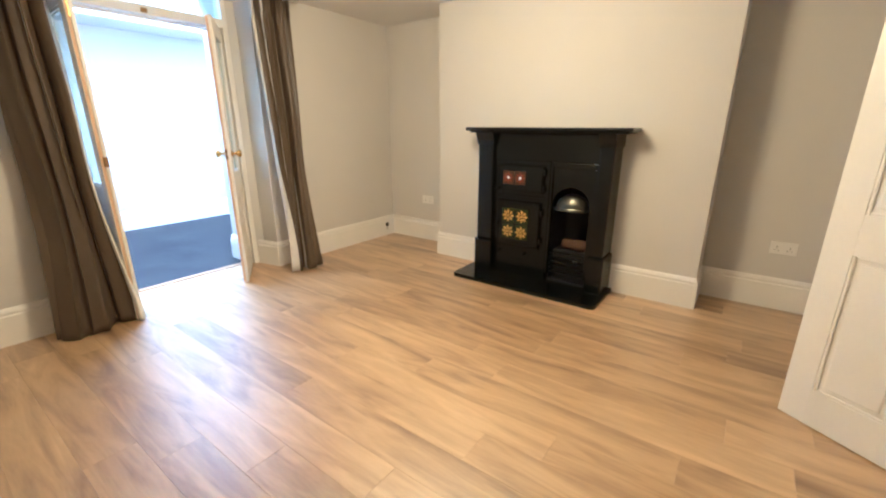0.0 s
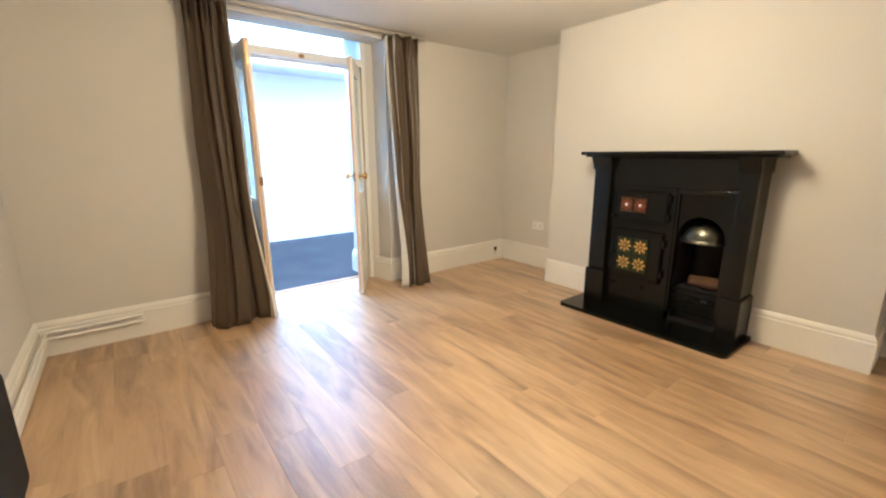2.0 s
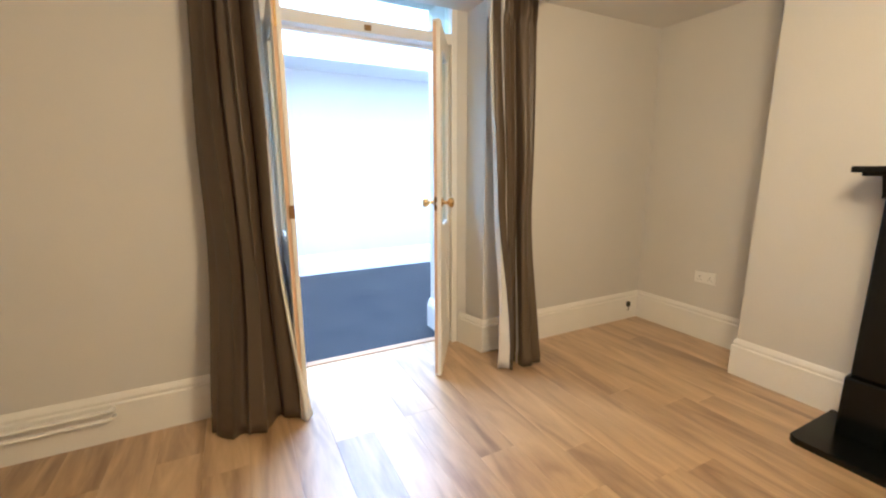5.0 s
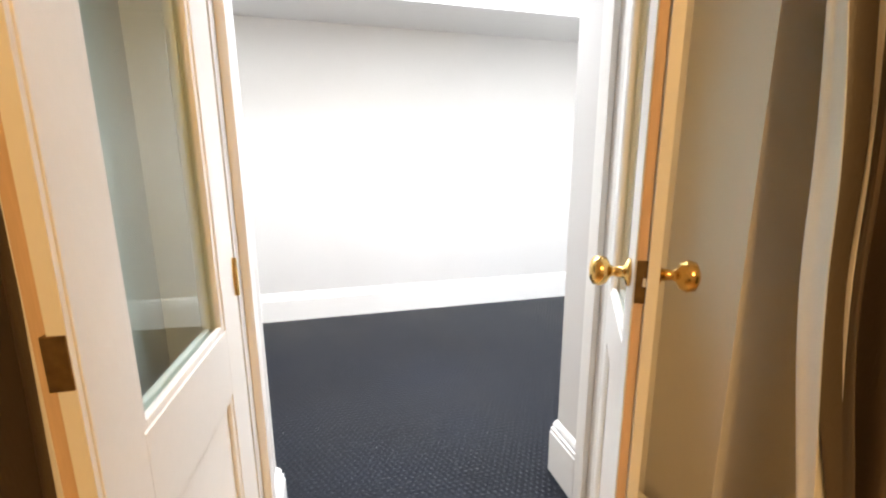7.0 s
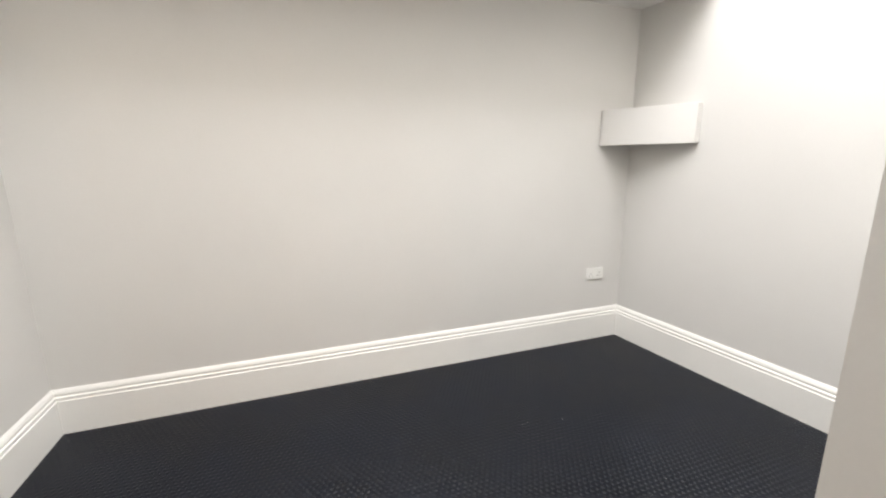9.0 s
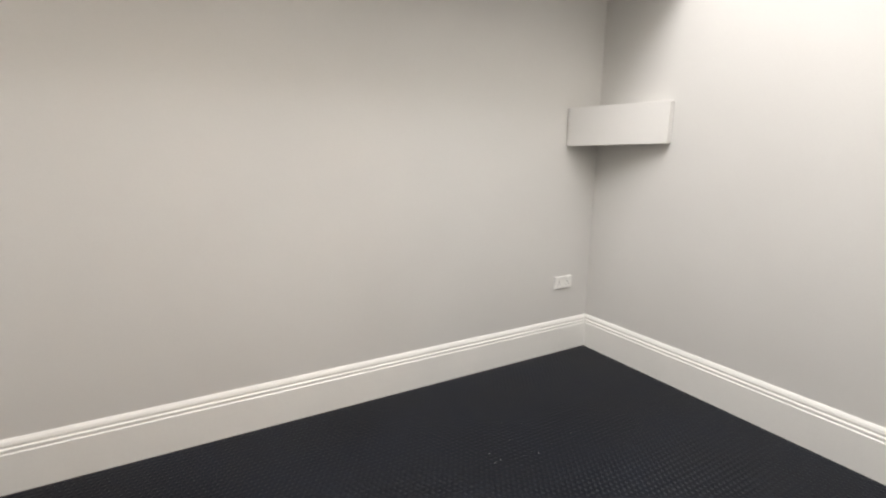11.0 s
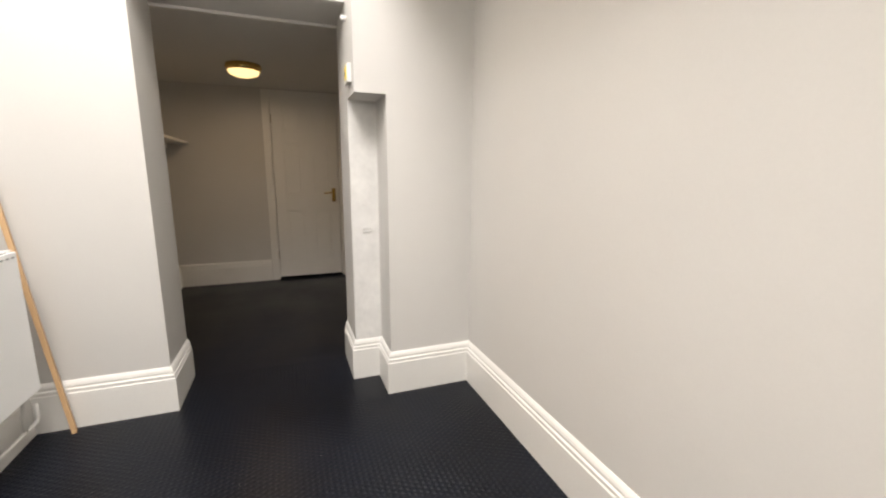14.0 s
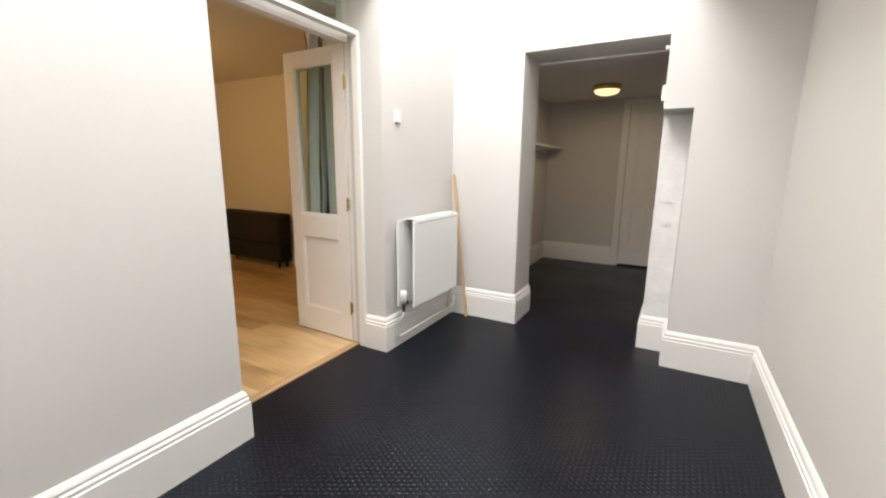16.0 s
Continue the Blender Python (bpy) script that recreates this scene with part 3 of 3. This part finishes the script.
part("fire_plate", arch_plate(-2.49, -2.135, 0.1, 0.985, -2.445, -2.16, 0.66, -0.515, -0.49), IRON, rg)
part("plate_rim", boxes([(-0.53, -0.515, -2.489, -2.47, 0.1, 0.98), (-0.53, -0.515, -2.155, -2.135, 0.1, 0.98), (-0.53, -0.515, -2.47, -2.155, 0.945, 0.98)], 0.003), IRON, rg)
part("firebox", boxes([(-0.49, -0.16, -2.475, -2.46, 0.03, 0.9), (-0.49, -0.16, -2.16, -2.145, 0.03, 0.9), (-0.175, -0.16, -2.46, -2.16, 0.03, 0.9), (-0.49, -0.175, -2.46, -2.16, 0.03, 0.05), (-0.49, -0.175, -2.46, -2.16, 0.88, 0.9)]), SOOT, rg)
# domed hood over the fire
bm = bmesh.new()
bmesh.ops.create_uvsphere(bm, u_segments=28, v_segments=16, radius=1, matrix=Matrix.Translation((-0.5, -2.315, 0.64)) @ Matrix.Diagonal((0.085, 0.128, 0.118, 1)))
bmesh.ops.bisect_plane(bm, geom=bm.verts[:] + bm.edges[:] + bm.faces[:], plane_co=(0, 0, 0.64), plane_no=(0, 0, -1), clear_outer=True)
hood = part("hood", bm, STEEL, rg, "burnished steel domed fire hood", True)
part("hood_rim", tube([(-0.5 - 0.09 * math.sin(math.pi * k / 16), -2.315 + 0.134 * math.cos(math.pi * k / 16), 0.638) for k in range(17)], 0.007), STEEL, hood, "", True)
for k in range(5):
    z = 0.13 + k * 0.04
    part("grate_bar", tube([(-0.48, -2.455, z), (-0.515, -2.44, z), (-0.52, -2.31, z), (-0.515, -2.18, z), (-0.48, -2.165, z)], 0.0075, 8), IRON, rg)
for y in (-2.39, -2.37):
    part("stud", lathe([(0.0, 0), (0.008, 0), (0.006, -0.008), (0.0, -0.009)], "x", 10, (-0.527, y, 0.24)), STEEL, rg)
bm = lathe([(0.0, -0.11), (0.03, -0.108), (0.042, -0.06), (0.045, 0.0), (0.04, 0.07), (0.03, 0.105), (0.0, 0.108)], "y", 14, (-0.38, -2.33, 0.335))
for v in bm.verts:
    v.co += 0.018 * noise.noise_vector(v.co * 14)
tagged(part("fire_log", bm, CLAY, smooth=True), "brown ceramic log lying in the fire grate", "log")
part("ash_bed", box(-0.44, -0.2, -2.44, -2.17, 0.05, 0.29), SOOT, rg)
# rounded slate hearth
bm = bmesh.new()
pts = []
for cx, cy, a0 in ((-0.75, -1.46, 90), (-0.75, -2.585, 180)):
    for k in range(7):
        a = radians(a0 + 15 * k)
        pts.append((cx + 0.045 * math.cos(a), cy + 0.045 * math.sin(a)))
pts += [(XCB - 0.02, -2.63), (XCB - 0.02, -1.415)]
f = bm.faces.new([bm.verts.new((x, y, 0.002)) for x, y in pts])
r = bmesh.ops.extrude_face_region(bm, geom=[f])
bmesh.ops.translate(bm, vec=(0, 0, 0.028), verts=[v for v in r["geom"] if isinstance(v, bmesh.types.BMVert)])
bmesh.ops.bevel(bm, geom=[e for e in bm.edges if all(v.co.z > 0.02 for v in e.verts)], offset=0.005, segments=2, affect="EDGES")
tagged(part("hearth", bm, IRON), "low black hearth slab with rounded corners", "hearth")


# ---- curtains and pole ----
def curtain(name, label, top, mid, bot, folds, seed, inner):
    """Cloth in folds between three (x0, x1, y) lines at the pole, half way down and the floor; inner: which end shows its lining."""
    rnd = random.Random(seed)
    ph = [rnd.uniform(0, 6.28) for _ in range(6)]
    NU, NV = 110, 40

    def fold(a):
        return math.sin(a + 0.6 * math.sin(a) + 0.25 * math.sin(2 * a))

    def at(u, v, off=0.0):
        w = v * v * (3 - 2 * v)
        lo, hi = (top, mid) if v < 0.5 else (mid, bot)
        q = v * 2 if v < 0.5 else v * 2 - 1
        q = q * q * (3 - 2 * q)
        x0, x1, yy = [a + (b - a) * q for a, b in zip(lo, hi)]
        amp = 0.027 + 0.034 * w
        uu = u + 0.03 * math.sin(5 * v + ph[0]) * v
        y = yy + amp * (1.25 * fold(2 * math.pi * folds * uu + ph[1] + 0.5 * math.sin(3 * u + ph[5])) * (1 - 0.55 * w) + (0.45 - 0.25 * w) * math.sin(2 * math.pi * folds * 1.73 * uu + ph[2] + 2 * v) + 0.9 * w * fold(2 * math.pi * folds * 0.5 * uu + ph[3])) + 0.02 * w * math.sin(9 * u + 4 * v + ph[3])
        x = x0 + (x1 - x0) * u + 0.012 * math.sin(2 * math.pi * folds * 2 * uu + ph[4]) + 0.02 * v * math.sin(7 * v + ph[5] + 3 * u)
        if v < 0.06:
            y = yy + (y - yy) * 1.1 + 0.016 * math.sin(2 * math.pi * 14 * u)
        y += 0.012 * math.exp(-((v - 0.985) / 0.02) ** 2) * math.sin(23 * u + ph[0])
        z = 2.215 - v * (2.205 - 0.012 * math.sin(9 * u + ph[2]))
        return (x, y + off, max(z, 0.004))

    def cloth(u0, u1, thick, off, nu):
        bm = bmesh.new()
        g = [[[bm.verts.new(at(u0 + (u1 - u0) * i / nu, j / NV, off + s * thick)) for i in range(nu + 1)] for j in range(NV + 1)] for s in (0, 1)]
        for s in (0, 1):
            for j in range(NV):
                for i in range(nu):
                    bm.faces.new((g[s][j][i], g[s][j][i + 1], g[s][j + 1][i + 1], g[s][j + 1][i]))
        rim = [(0, i) for i in range(nu + 1)] + [(j, nu) for j in range(1, NV + 1)] + [(NV, i) for i in range(nu - 1, -1, -1)] + [(j, 0) for j in range(NV - 1, 0, -1)]
        for a, b in zip(rim, rim[1:] + rim[:1]):
            bm.faces.new((g[0][a[0]][a[1]], g[0][b[0]][b[1]], g[1][b[0]][b[1]], g[1][a[0]][a[1]]))
        return bm

    c = thing(name, label, "curtain", group="pair of curtains")
    part("drape", cloth(0, 1, 0.004, 0, NU), CURTAIN, c, smooth=True)
    part("lining", cloth(*((-0.16, 0.5) if inner < 0 else (0.5, 1.1)), 0.003, 0.012, 60), LINING, c, "pale cotton lining showing at the edge", True)
    return c


curtain("curtain", "long taupe curtain hanging in folds to the floor", (-3.05, -2.8, -0.085), (-3.07, -2.8, -0.13), (-3.14, -2.735, -0.235), 2.7, 4, 1)
curtain("curtain", "long taupe curtain with pale lining, drawn aside", (-1.53, -1.24, -0.085), (-1.52, -1.28, -0.15), (-1.53, -1.28, -0.265), 2.4, 9, -1)
cp = thing("curtain_pole", "pale grey curtain pole above the french doors", "curtain pole")
part("pole", tube([(-3.13, -0.085, 2.228), (-1.2, -0.085, 2.228)], 0.014, 14), POLE, cp, smooth=True)
for x, f in ((-3.13, -1), (-1.2, 1)):
    part("finial", lathe([(0.0, 0), (0.018, 0), (0.02, f * 0.01), (0.012, f * 0.015), (0.022, f * 0.03), (0.018, f * 0.045), (0.0, f * 0.05)], "x", 16, (x, -0.085, 2.228)), POLE, cp, smooth=True)
for x in (-3.09, -1.23):
    part("bracket", merge(box(x - 0.012, x + 0.012, -0.085, YA, 2.205, 2.215, 0.002), box(x - 0.02, x + 0.02, YA - 0.008, YA, 2.17, 2.245, 0.002)), POLE, cp)
for x0, x1 in ((-3.04, -2.81), (-1.52, -1.25)):
    for k in range(7):
        x = x0 + (x1 - x0) * k / 6
        part("ring", tube([(x, -0.085 + 0.02 * math.cos(a), 2.226 + 0.02 * math.sin(a)) for a in [2 * math.pi * i / 12 for i in range(13)]], 0.0025, 6), POLE, cp, smooth=True)

# ---- sofa, sockets, pipes, ceiling lamp ----
sf = thing("sofa", "charcoal ribbed fabric sofa standing against the side wall", "sofa")
part("base", box(-4.03, -3.86, -2.95, -1.83, 0.07, 0.3, 0.02, seg=3), SOFA, sf)
part("back_cushion", box(-4.03, -3.84, -2.96, -1.82, 0.3, 0.66, 0.03, seg=4), SOFA, sf)
for x in (-4.0, -3.89):
    for y in (-2.88, -1.9):
        part("foot", lathe([(0.0, 0.0), (0.014, 0.0), (0.022, 0.07), (0.0, 0.07)], "z", 12, (x, y, 0)), DARKHOLE, sf)


def socket(m, label="white double socket on the wall"):
    """A double socket in its local x-z plane, facing -y."""
    s = thing("wall_socket", label, "socket")
    s.matrix_world = m
    part("faceplate", box(-0.073, 0.073, -0.011, 0, -0.043, 0.043, 0.004), PLASTIC, s)
    for x in (-0.036, 0.036):
        part("rocker", box(x - 0.006, x + 0.006, -0.014, -0.011, 0.016, 0.034, 0.001), PLASTIC, s)
        part("pin_holes", boxes([(x - 0.002, x + 0.002, -0.0118, -0.0108, 0.0, 0.01), (x - 0.014, x - 0.008, -0.0118, -0.0108, -0.018, -0.014), (x + 0.008, x + 0.014, -0.0118, -0.0108, -0.018, -0.014)]), DARKHOLE, s)
    return s


socket(pose(XR, -0.516, 0.455, 0, 0, -90))
socket(pose(XR, -3.62, 0.44, 0, 0, -90))
socket(pose(-0.185, YF, 0.505))
tagged(part("cable_clip", merge(box(-0.135, -0.105, -0.018, 0.0, 0.11, 0.15, 0.004), tube([(-0.12, -0.012, 0.12), (-0.122, -0.014, 0.09), (-0.128, -0.012, 0.075)], 0.003)), DARKHOLE), "small dark cable outlet on the skirting", "cable outlet")
ps = thing("heating_pipes", "white painted heating pipes along the skirting", "pipe")
part("pipe", tube([(-3.52, -0.002, 0.165), (-3.525, -0.022, 0.163), (-3.54, -0.026, 0.16), (-4.0, -0.026, 0.16), (-4.005, -0.06, 0.16), (-4.005, -1.7, 0.16)], 0.009), WHITE, ps, smooth=True)
part("pipe", tube([(-3.52, -0.002, 0.125), (-3.525, -0.022, 0.123), (-3.54, -0.026, 0.12), (-4.0, -0.026, 0.12), (-4.005, -0.06, 0.12), (-4.005, -1.7, 0.12)], 0.009), WHITE, ps, smooth=True)
part("boxing", box(-4.034, -4.017, -1.7, -0.05, 0.02, 0.09, 0.002), WHITE, ps)
cl = thing("ceiling_lamp", "lit round opal ceiling lamp", "lamp")
part("lamp_plate", lathe([(0.0, HA), (0.16, HA), (0.16, HA - 0.02), (0.0, HA - 0.02)], "z", 32, (-2.0, -2.05, 0)), WHITE, cl)
sh = part("shade", lathe([(0.0, HA - 0.02), (0.15, HA - 0.02), (0.145, HA - 0.06), (0.1, HA - 0.1), (0.0, HA - 0.115)], "z", 32, (-2.0, -2.05, 0)), ROOMGLOW, cl, smooth=True)

# ---- second room ----
rd = thing("radiator", "white double panel radiator on the wall", "radiator")
for y0, y1 in ((0.65, 0.664), (0.752, 0.766)):
    part("panel", box(-3.42, -2.8 if y0 > 0.7 else -2.765, y0, y1, 0.3, 0.885, 0.005), RAD, rd)
part("grille", boxes([(-3.42, -2.83, 0.665, 0.672, 0.886, 0.892), (-3.42, -2.83, 0.742, 0.75, 0.886, 0.892)] + [(-3.415 + k * 0.032, -3.395 + k * 0.032, 0.672, 0.742, 0.886, 0.891) for k in range(18)]), RAD, rd)
for k in range(17):
    part("grille_slot", box(-3.4 + k * 0.034, -3.382 + k * 0.034, 0.7655, 0.7672, 0.862, 0.868), SLOT, rd)
# dark strip below the grille: shade between the panels put in as colour
part("slot_shadow", box(-3.41, -2.84, 0.674, 0.74, 0.872, 0.882), DARKHOLE, rd)
for x in (-3.424,):
    part("side_panel", box(x - 0.003, x + 0.003, 0.672, 0.745, 0.31, 0.88), RAD, rd)
for x in (-3.3, -2.9):
    part("bracket", box(x - 0.02, x + 0.02, YB, 0.65, 0.4, 0.8, 0.002), RAD, rd)
vl = part("valve", lathe([(0.0, 0.0), (0.018, 0.0), (0.018, 0.02), (0.024, 0.03), (0.024, 0.075), (0.018, 0.085), (0.0, 0.087)], "z", 16, (-2.755, 0.71, 0.335)), PLASTIC, rd, "white thermostatic valve head", True)
part("valve_body", merge(lathe([(0.0, 0.0), (0.012, 0.0), (0.012, 0.06), (0.0, 0.06)], "z", 12, (-2.755, 0.71, 0.28)), lathe([(0.0, 0.0), (0.011, 0.0), (0.014, -0.015), (0.014, -0.03), (0.0, -0.03)], "x", 12, (-2.77, 0.71, 0.33))), STEEL, vl, "chrome valve body", True)
part("pipe", tube([(-2.755, 0.71, 0.28), (-2.755, 0.708, 0.24), (-2.757, 0.68, 0.21), (-2.757, 0.662, 0.19), (-2.757, 0.66, 0.1), (-2.77, 0.66, 0.085), (-2.8, 0.66, 0.08), (-3.56, 0.66, 0.08), (-3.575, 0.66, 0.095), (-3.575, 0.66, 0.16)], 0.009), WHITE, rd, "", True)
part("pipe", tube([(-3.44, 0.71, 0.33), (-3.47, 0.71, 0.325), (-3.475, 0.705, 0.27), (-3.475, 0.67, 0.22), (-3.475, 0.66, 0.15), (-3.475, 0.66, 0.08)], 0.009), WHITE, rd, "", True)
sw = thing("thermostat", "small white wall thermostat", "thermostat")
part("case", box(-2.86, -2.812, YB, YB + 0.022, 1.505, 1.585, 0.004), PLASTIC, sw)
part("dial", box(-2.85, -2.822, YB + 0.022, YB + 0.025, 1.545, 1.572, 0.001), PLASTIC, sw)
st = bmesh.new()
box(-0.017, 0.017, -0.009, 0.009, 0, 1.18, 0.0015, st)
ob = tagged(part("timber_batten", st, PINE), "bare pine batten leaning in the corner", "batten")
a, b = Vector((-3.555, 0.79, 0.003)), Vector((-3.575, 0.645, 1.17))
ob.matrix_world = Matrix.Translation(a) @ (b - a).to_track_quat("Z", "Y").to_matrix().to_4x4() @ pose(0, 0, 0, 0, 0, 25)
# boxing across the corner
bm = prism([(-0.215, YF), (-0.215, 2.708), (0.055, 2.222), (0.09, 2.222), (0.06, YF)], 1.418, 1.643)
bx = thing("corner_boxing", "grey painted boxing across the corner", "pipe boxing")
part("body", bm, WALL, bx)
d = Vector((0.27, -0.486, 0)).normalized()
fb = box(-0.28, 0.28, -0.005, 0.005, 0, 0.23, 0.0015)
fo = part("front_board", fb, WALL, bx)
fo.matrix_local = Matrix.Translation((-0.083, 2.463, 1.415)) @ Matrix.Rotation(math.atan2(d.y, d.x), 4, "Z")

mt = thing("door_contact_box", "small white box with a yellow label", "control box")
part("case", box(-3.585, -3.48, OR - 0.02, OR, 1.632, 1.72, 0.004), PLASTIC, mt)
part("label", box(-3.558, -3.505, OR - 0.022, OR - 0.02, 1.65, 1.71), YELLOW, mt, "yellow paper label")
part("label_bar", box(-3.55, -3.53, OR - 0.0228, OR - 0.022, 1.672, 1.69), DARKHOLE, mt)
tagged(part("hook", lathe([(0.0, 0), (0.012, 0), (0.009, -0.012), (0.014, -0.024), (0.0, -0.03)], "y", 14, (-3.58, OR, 1.95)), PLASTIC, smooth=True), "small white knob on the jamb", "hook")
ni = thing("plaster_patch", "rough unpainted plaster inside the pier notch", "plaster patch")
bm = bmesh.new()
bmesh.ops.create_grid(bm, x_segments=10, y_segments=90, size=1, matrix=pose(-3.6435, 2.183, 0.9, 90, 0, 90) @ Matrix.Diagonal((0.074, 0.66, 1, 1)))
for v in bm.verts:
    v.co.x += max(0, 0.002 * noise.noise(v.co * 14) + 0.0006 * noise.noise(v.co * 60))
bmesh.ops.solidify(bm, geom=bm.faces[:], thickness=0.002)
part("plaster", bm, PLASTER, ni)
for z, dz in ((1.02, 0.0), (0.88, 0.01), (0.87, -0.003)):
    part("loose_flake", tube([(-3.642, 2.165, z), (-3.64, 2.18, z + 0.004 + dz), (-3.638, 2.195, z + dz), (-3.641, 2.215, z + 0.003)], 0.0022, 6), PLASTER, ni, "", True)

structure("trim", box(-4.0, -3.972, OL, OR, 2.022, OT - 0.001, 0.003), WHITE, "white timber strip under the lintel", "trim")

# ---- hall ----
hl = thing("ceiling_lamp", "lit flush hall lamp with a brass rim", "lamp")
part("rim", lathe([(0.0, HC), (0.135, HC), (0.14, HC - 0.03), (0.13, HC - 0.05), (0.0, HC - 0.05)], "z", 32, (-5.3, 1.5, 0)), BRASS, hl, "brass rim", True)
part("diffuser", lathe([(0.0, HC - 0.05), (0.122, HC - 0.05), (0.11, HC - 0.075), (0.06, HC - 0.095), (0.0, HC - 0.1)], "z", 32, (-5.3, 1.5, 0)), HALLGLOW, hl, smooth=True)
sv = thing("wall_shelf", "pale wooden shelf on the hall wall", "shelf")
part("board", box(XE, -5.0, 0.67, 0.87, 1.475, 1.497, 0.002), WHITE, sv)
part("batten", box(XE, -5.0, 0.67, 0.69, 1.43, 1.475, 0.002), WHITE, sv)
hs = thing("light_switch", "white light switch on the hall wall", "switch")
part("faceplate", box(-5.94, -5.855, 2.59, 2.6, 1.28, 1.365, 0.003), PLASTIC, hs)
part("rocker", box(-5.905, -5.89, 2.586, 2.59, 1.31, 1.335, 0.001), PLASTIC, hs)

# ---- floors ----
fl = structure("floor", boxes([(XL - 0.15, XR + 0.15, YK - 0.15, YA, -0.1, -0.005), (-2.815, -1.522, YA, 0.36, -0.1, -0.005)]), GAP, "oak effect plank floor", "floor")
fb = structure("floor_rubber", boxes([(XW - 0.4, 0.4, YB - 0.26, YF + 0.1, -0.1, 0.0), (XE - 0.15, XW - 0.4, 0.5, YF + 0.1, -0.1, 0.0)]), RUBBER, "black studded rubber floor", "floor")


def plank_mesh(w, l):
    g, c = 0.00025, 0.0006
    v = [(g, g, -0.005), (w - g, g, -0.005), (w - g, l - g, -0.005), (g, l - g, -0.005), (g, g, -c), (w - g, g, -c), (w - g, l - g, -c), (g, l - g, -c),
         (g + c, g + c, 0), (w - g - c, g + c, 0), (w - g - c, l - g - c, 0), (g + c, l - g - c, 0)]
    f = [(8, 9, 10, 11)]
    for k in range(4):
        n = (k + 1) % 4
        f += [(k, n, 4 + n, 4 + k), (4 + k, 4 + n, 8 + n, 8 + k)]
    me = bpy.data.meshes.new("plank")
    me.from_pydata(v, [], f)
    me.materials.append(PLANK)
    return me


PW, PL = 0.178, 1.22
FULL = plank_mesh(PW, PL)
rows = math.ceil((XR - XL) / PW)
rnd = random.Random(5)
for i in range(rows):
    x0 = XL + i * PW
    x1 = min(x0 + PW, XR)
    inside = x0 > -2.815 and x1 < -1.522
    end = 0.33 if inside else YA
    y = YK - rnd.uniform(0.1, 1.1)
    while y < end:
        y0, y1 = max(y, YK), min(y + PL, end)
        if y1 - y0 > 0.01:
            same = x1 - x0 > PW - 1e-6 and y1 - y0 > PL - 1e-6
            ob = new("plank", FULL if same else plank_mesh(x1 - x0, y1 - y0))
            ob.location = (x0, y0, 0)
            ob.parent = fl
        y += PL
    a, b = max(x0, -2.815), min(x1, -1.522)
    if not inside and b - a > 0.01:
        ob = new("plank", plank_mesh(b - a, 0.33 - YA))
        ob.location = (a, YA, 0)
        ob.parent = fl

# small round studs of the rubber floor
S = 0.026
verts, faces = [], []
for j in range(int((YF - 0.39) / (S * 0.866)) + 1):
    y = 0.395 + j * S * 0.866
    for i in range(int((0.22 - XW + 0.35) / S) + 1):
        x = XW - 0.34 + i * S + (S / 2 if j % 2 else 0)
        if x > XE1 + (XE2 - XE1) * (YF - y) / (YF - YB) - 0.035 or y > YF - 0.03:
            continue
        if y < YB + 0.03 and not -2.66 < x < -1.67:
            continue
        if x < XP + 0.03 and not (y < OR - 0.03 and (x > XW + 0.03 or y > OL + 0.03)):
            continue
        n = len(verts)
        for k in range(6):
            a = k * math.pi / 3
            verts.append((x + 0.009 * math.cos(a), y + 0.009 * math.sin(a), 0.0002))
        for k in range(6):
            a = k * math.pi / 3
            verts.append((x + 0.0055 * math.cos(a), y + 0.0055 * math.sin(a), 0.0016))
        for k in range(6):
            m = (k + 1) % 6
            faces.append((n + k, n + m, n + 6 + m, n + 6 + k))
        faces.append(tuple(n + 6 + k for k in range(6)))
me = bpy.data.meshes.new("stud")
me.from_pydata(verts, [], faces)
me.materials.append(RUBBER)
ob = new("stud", me)
ob.parent = fb
tagged(ob, "small round rubber studs", kind="stuff")

# flecks of dried paint and dust on the rubber
rnd = random.Random(3)
verts, faces = [], []
for cx, cy, k in ((-0.95, 2.0, 12), (-1.9, 1.6, 5), (-2.6, 1.1, 7), (-0.9, 1.3, 5), (-3.0, 1.7, 4)):
    for _ in range(k):
        x, y, r = cx + rnd.gauss(0, 0.16), cy + rnd.gauss(0, 0.12), rnd.uniform(0.001, 0.0025)
        n, a0 = len(verts), rnd.uniform(0, 3)
        for q in range(5):
            a = a0 + q * 1.257
            verts.append((x + r * rnd.uniform(0.6, 1.4) * math.cos(a), y + r * math.sin(a), 0.0019))
        faces.append(tuple(range(n, n + 5)))
me = bpy.data.meshes.new("paint_fleck")
me.from_pydata(verts, [], faces)
me.materials.append(PLASTIC)
ob = new("paint_fleck", me)
ob.parent = fb
tagged(ob, "pale flecks of dried paint", kind="stuff")
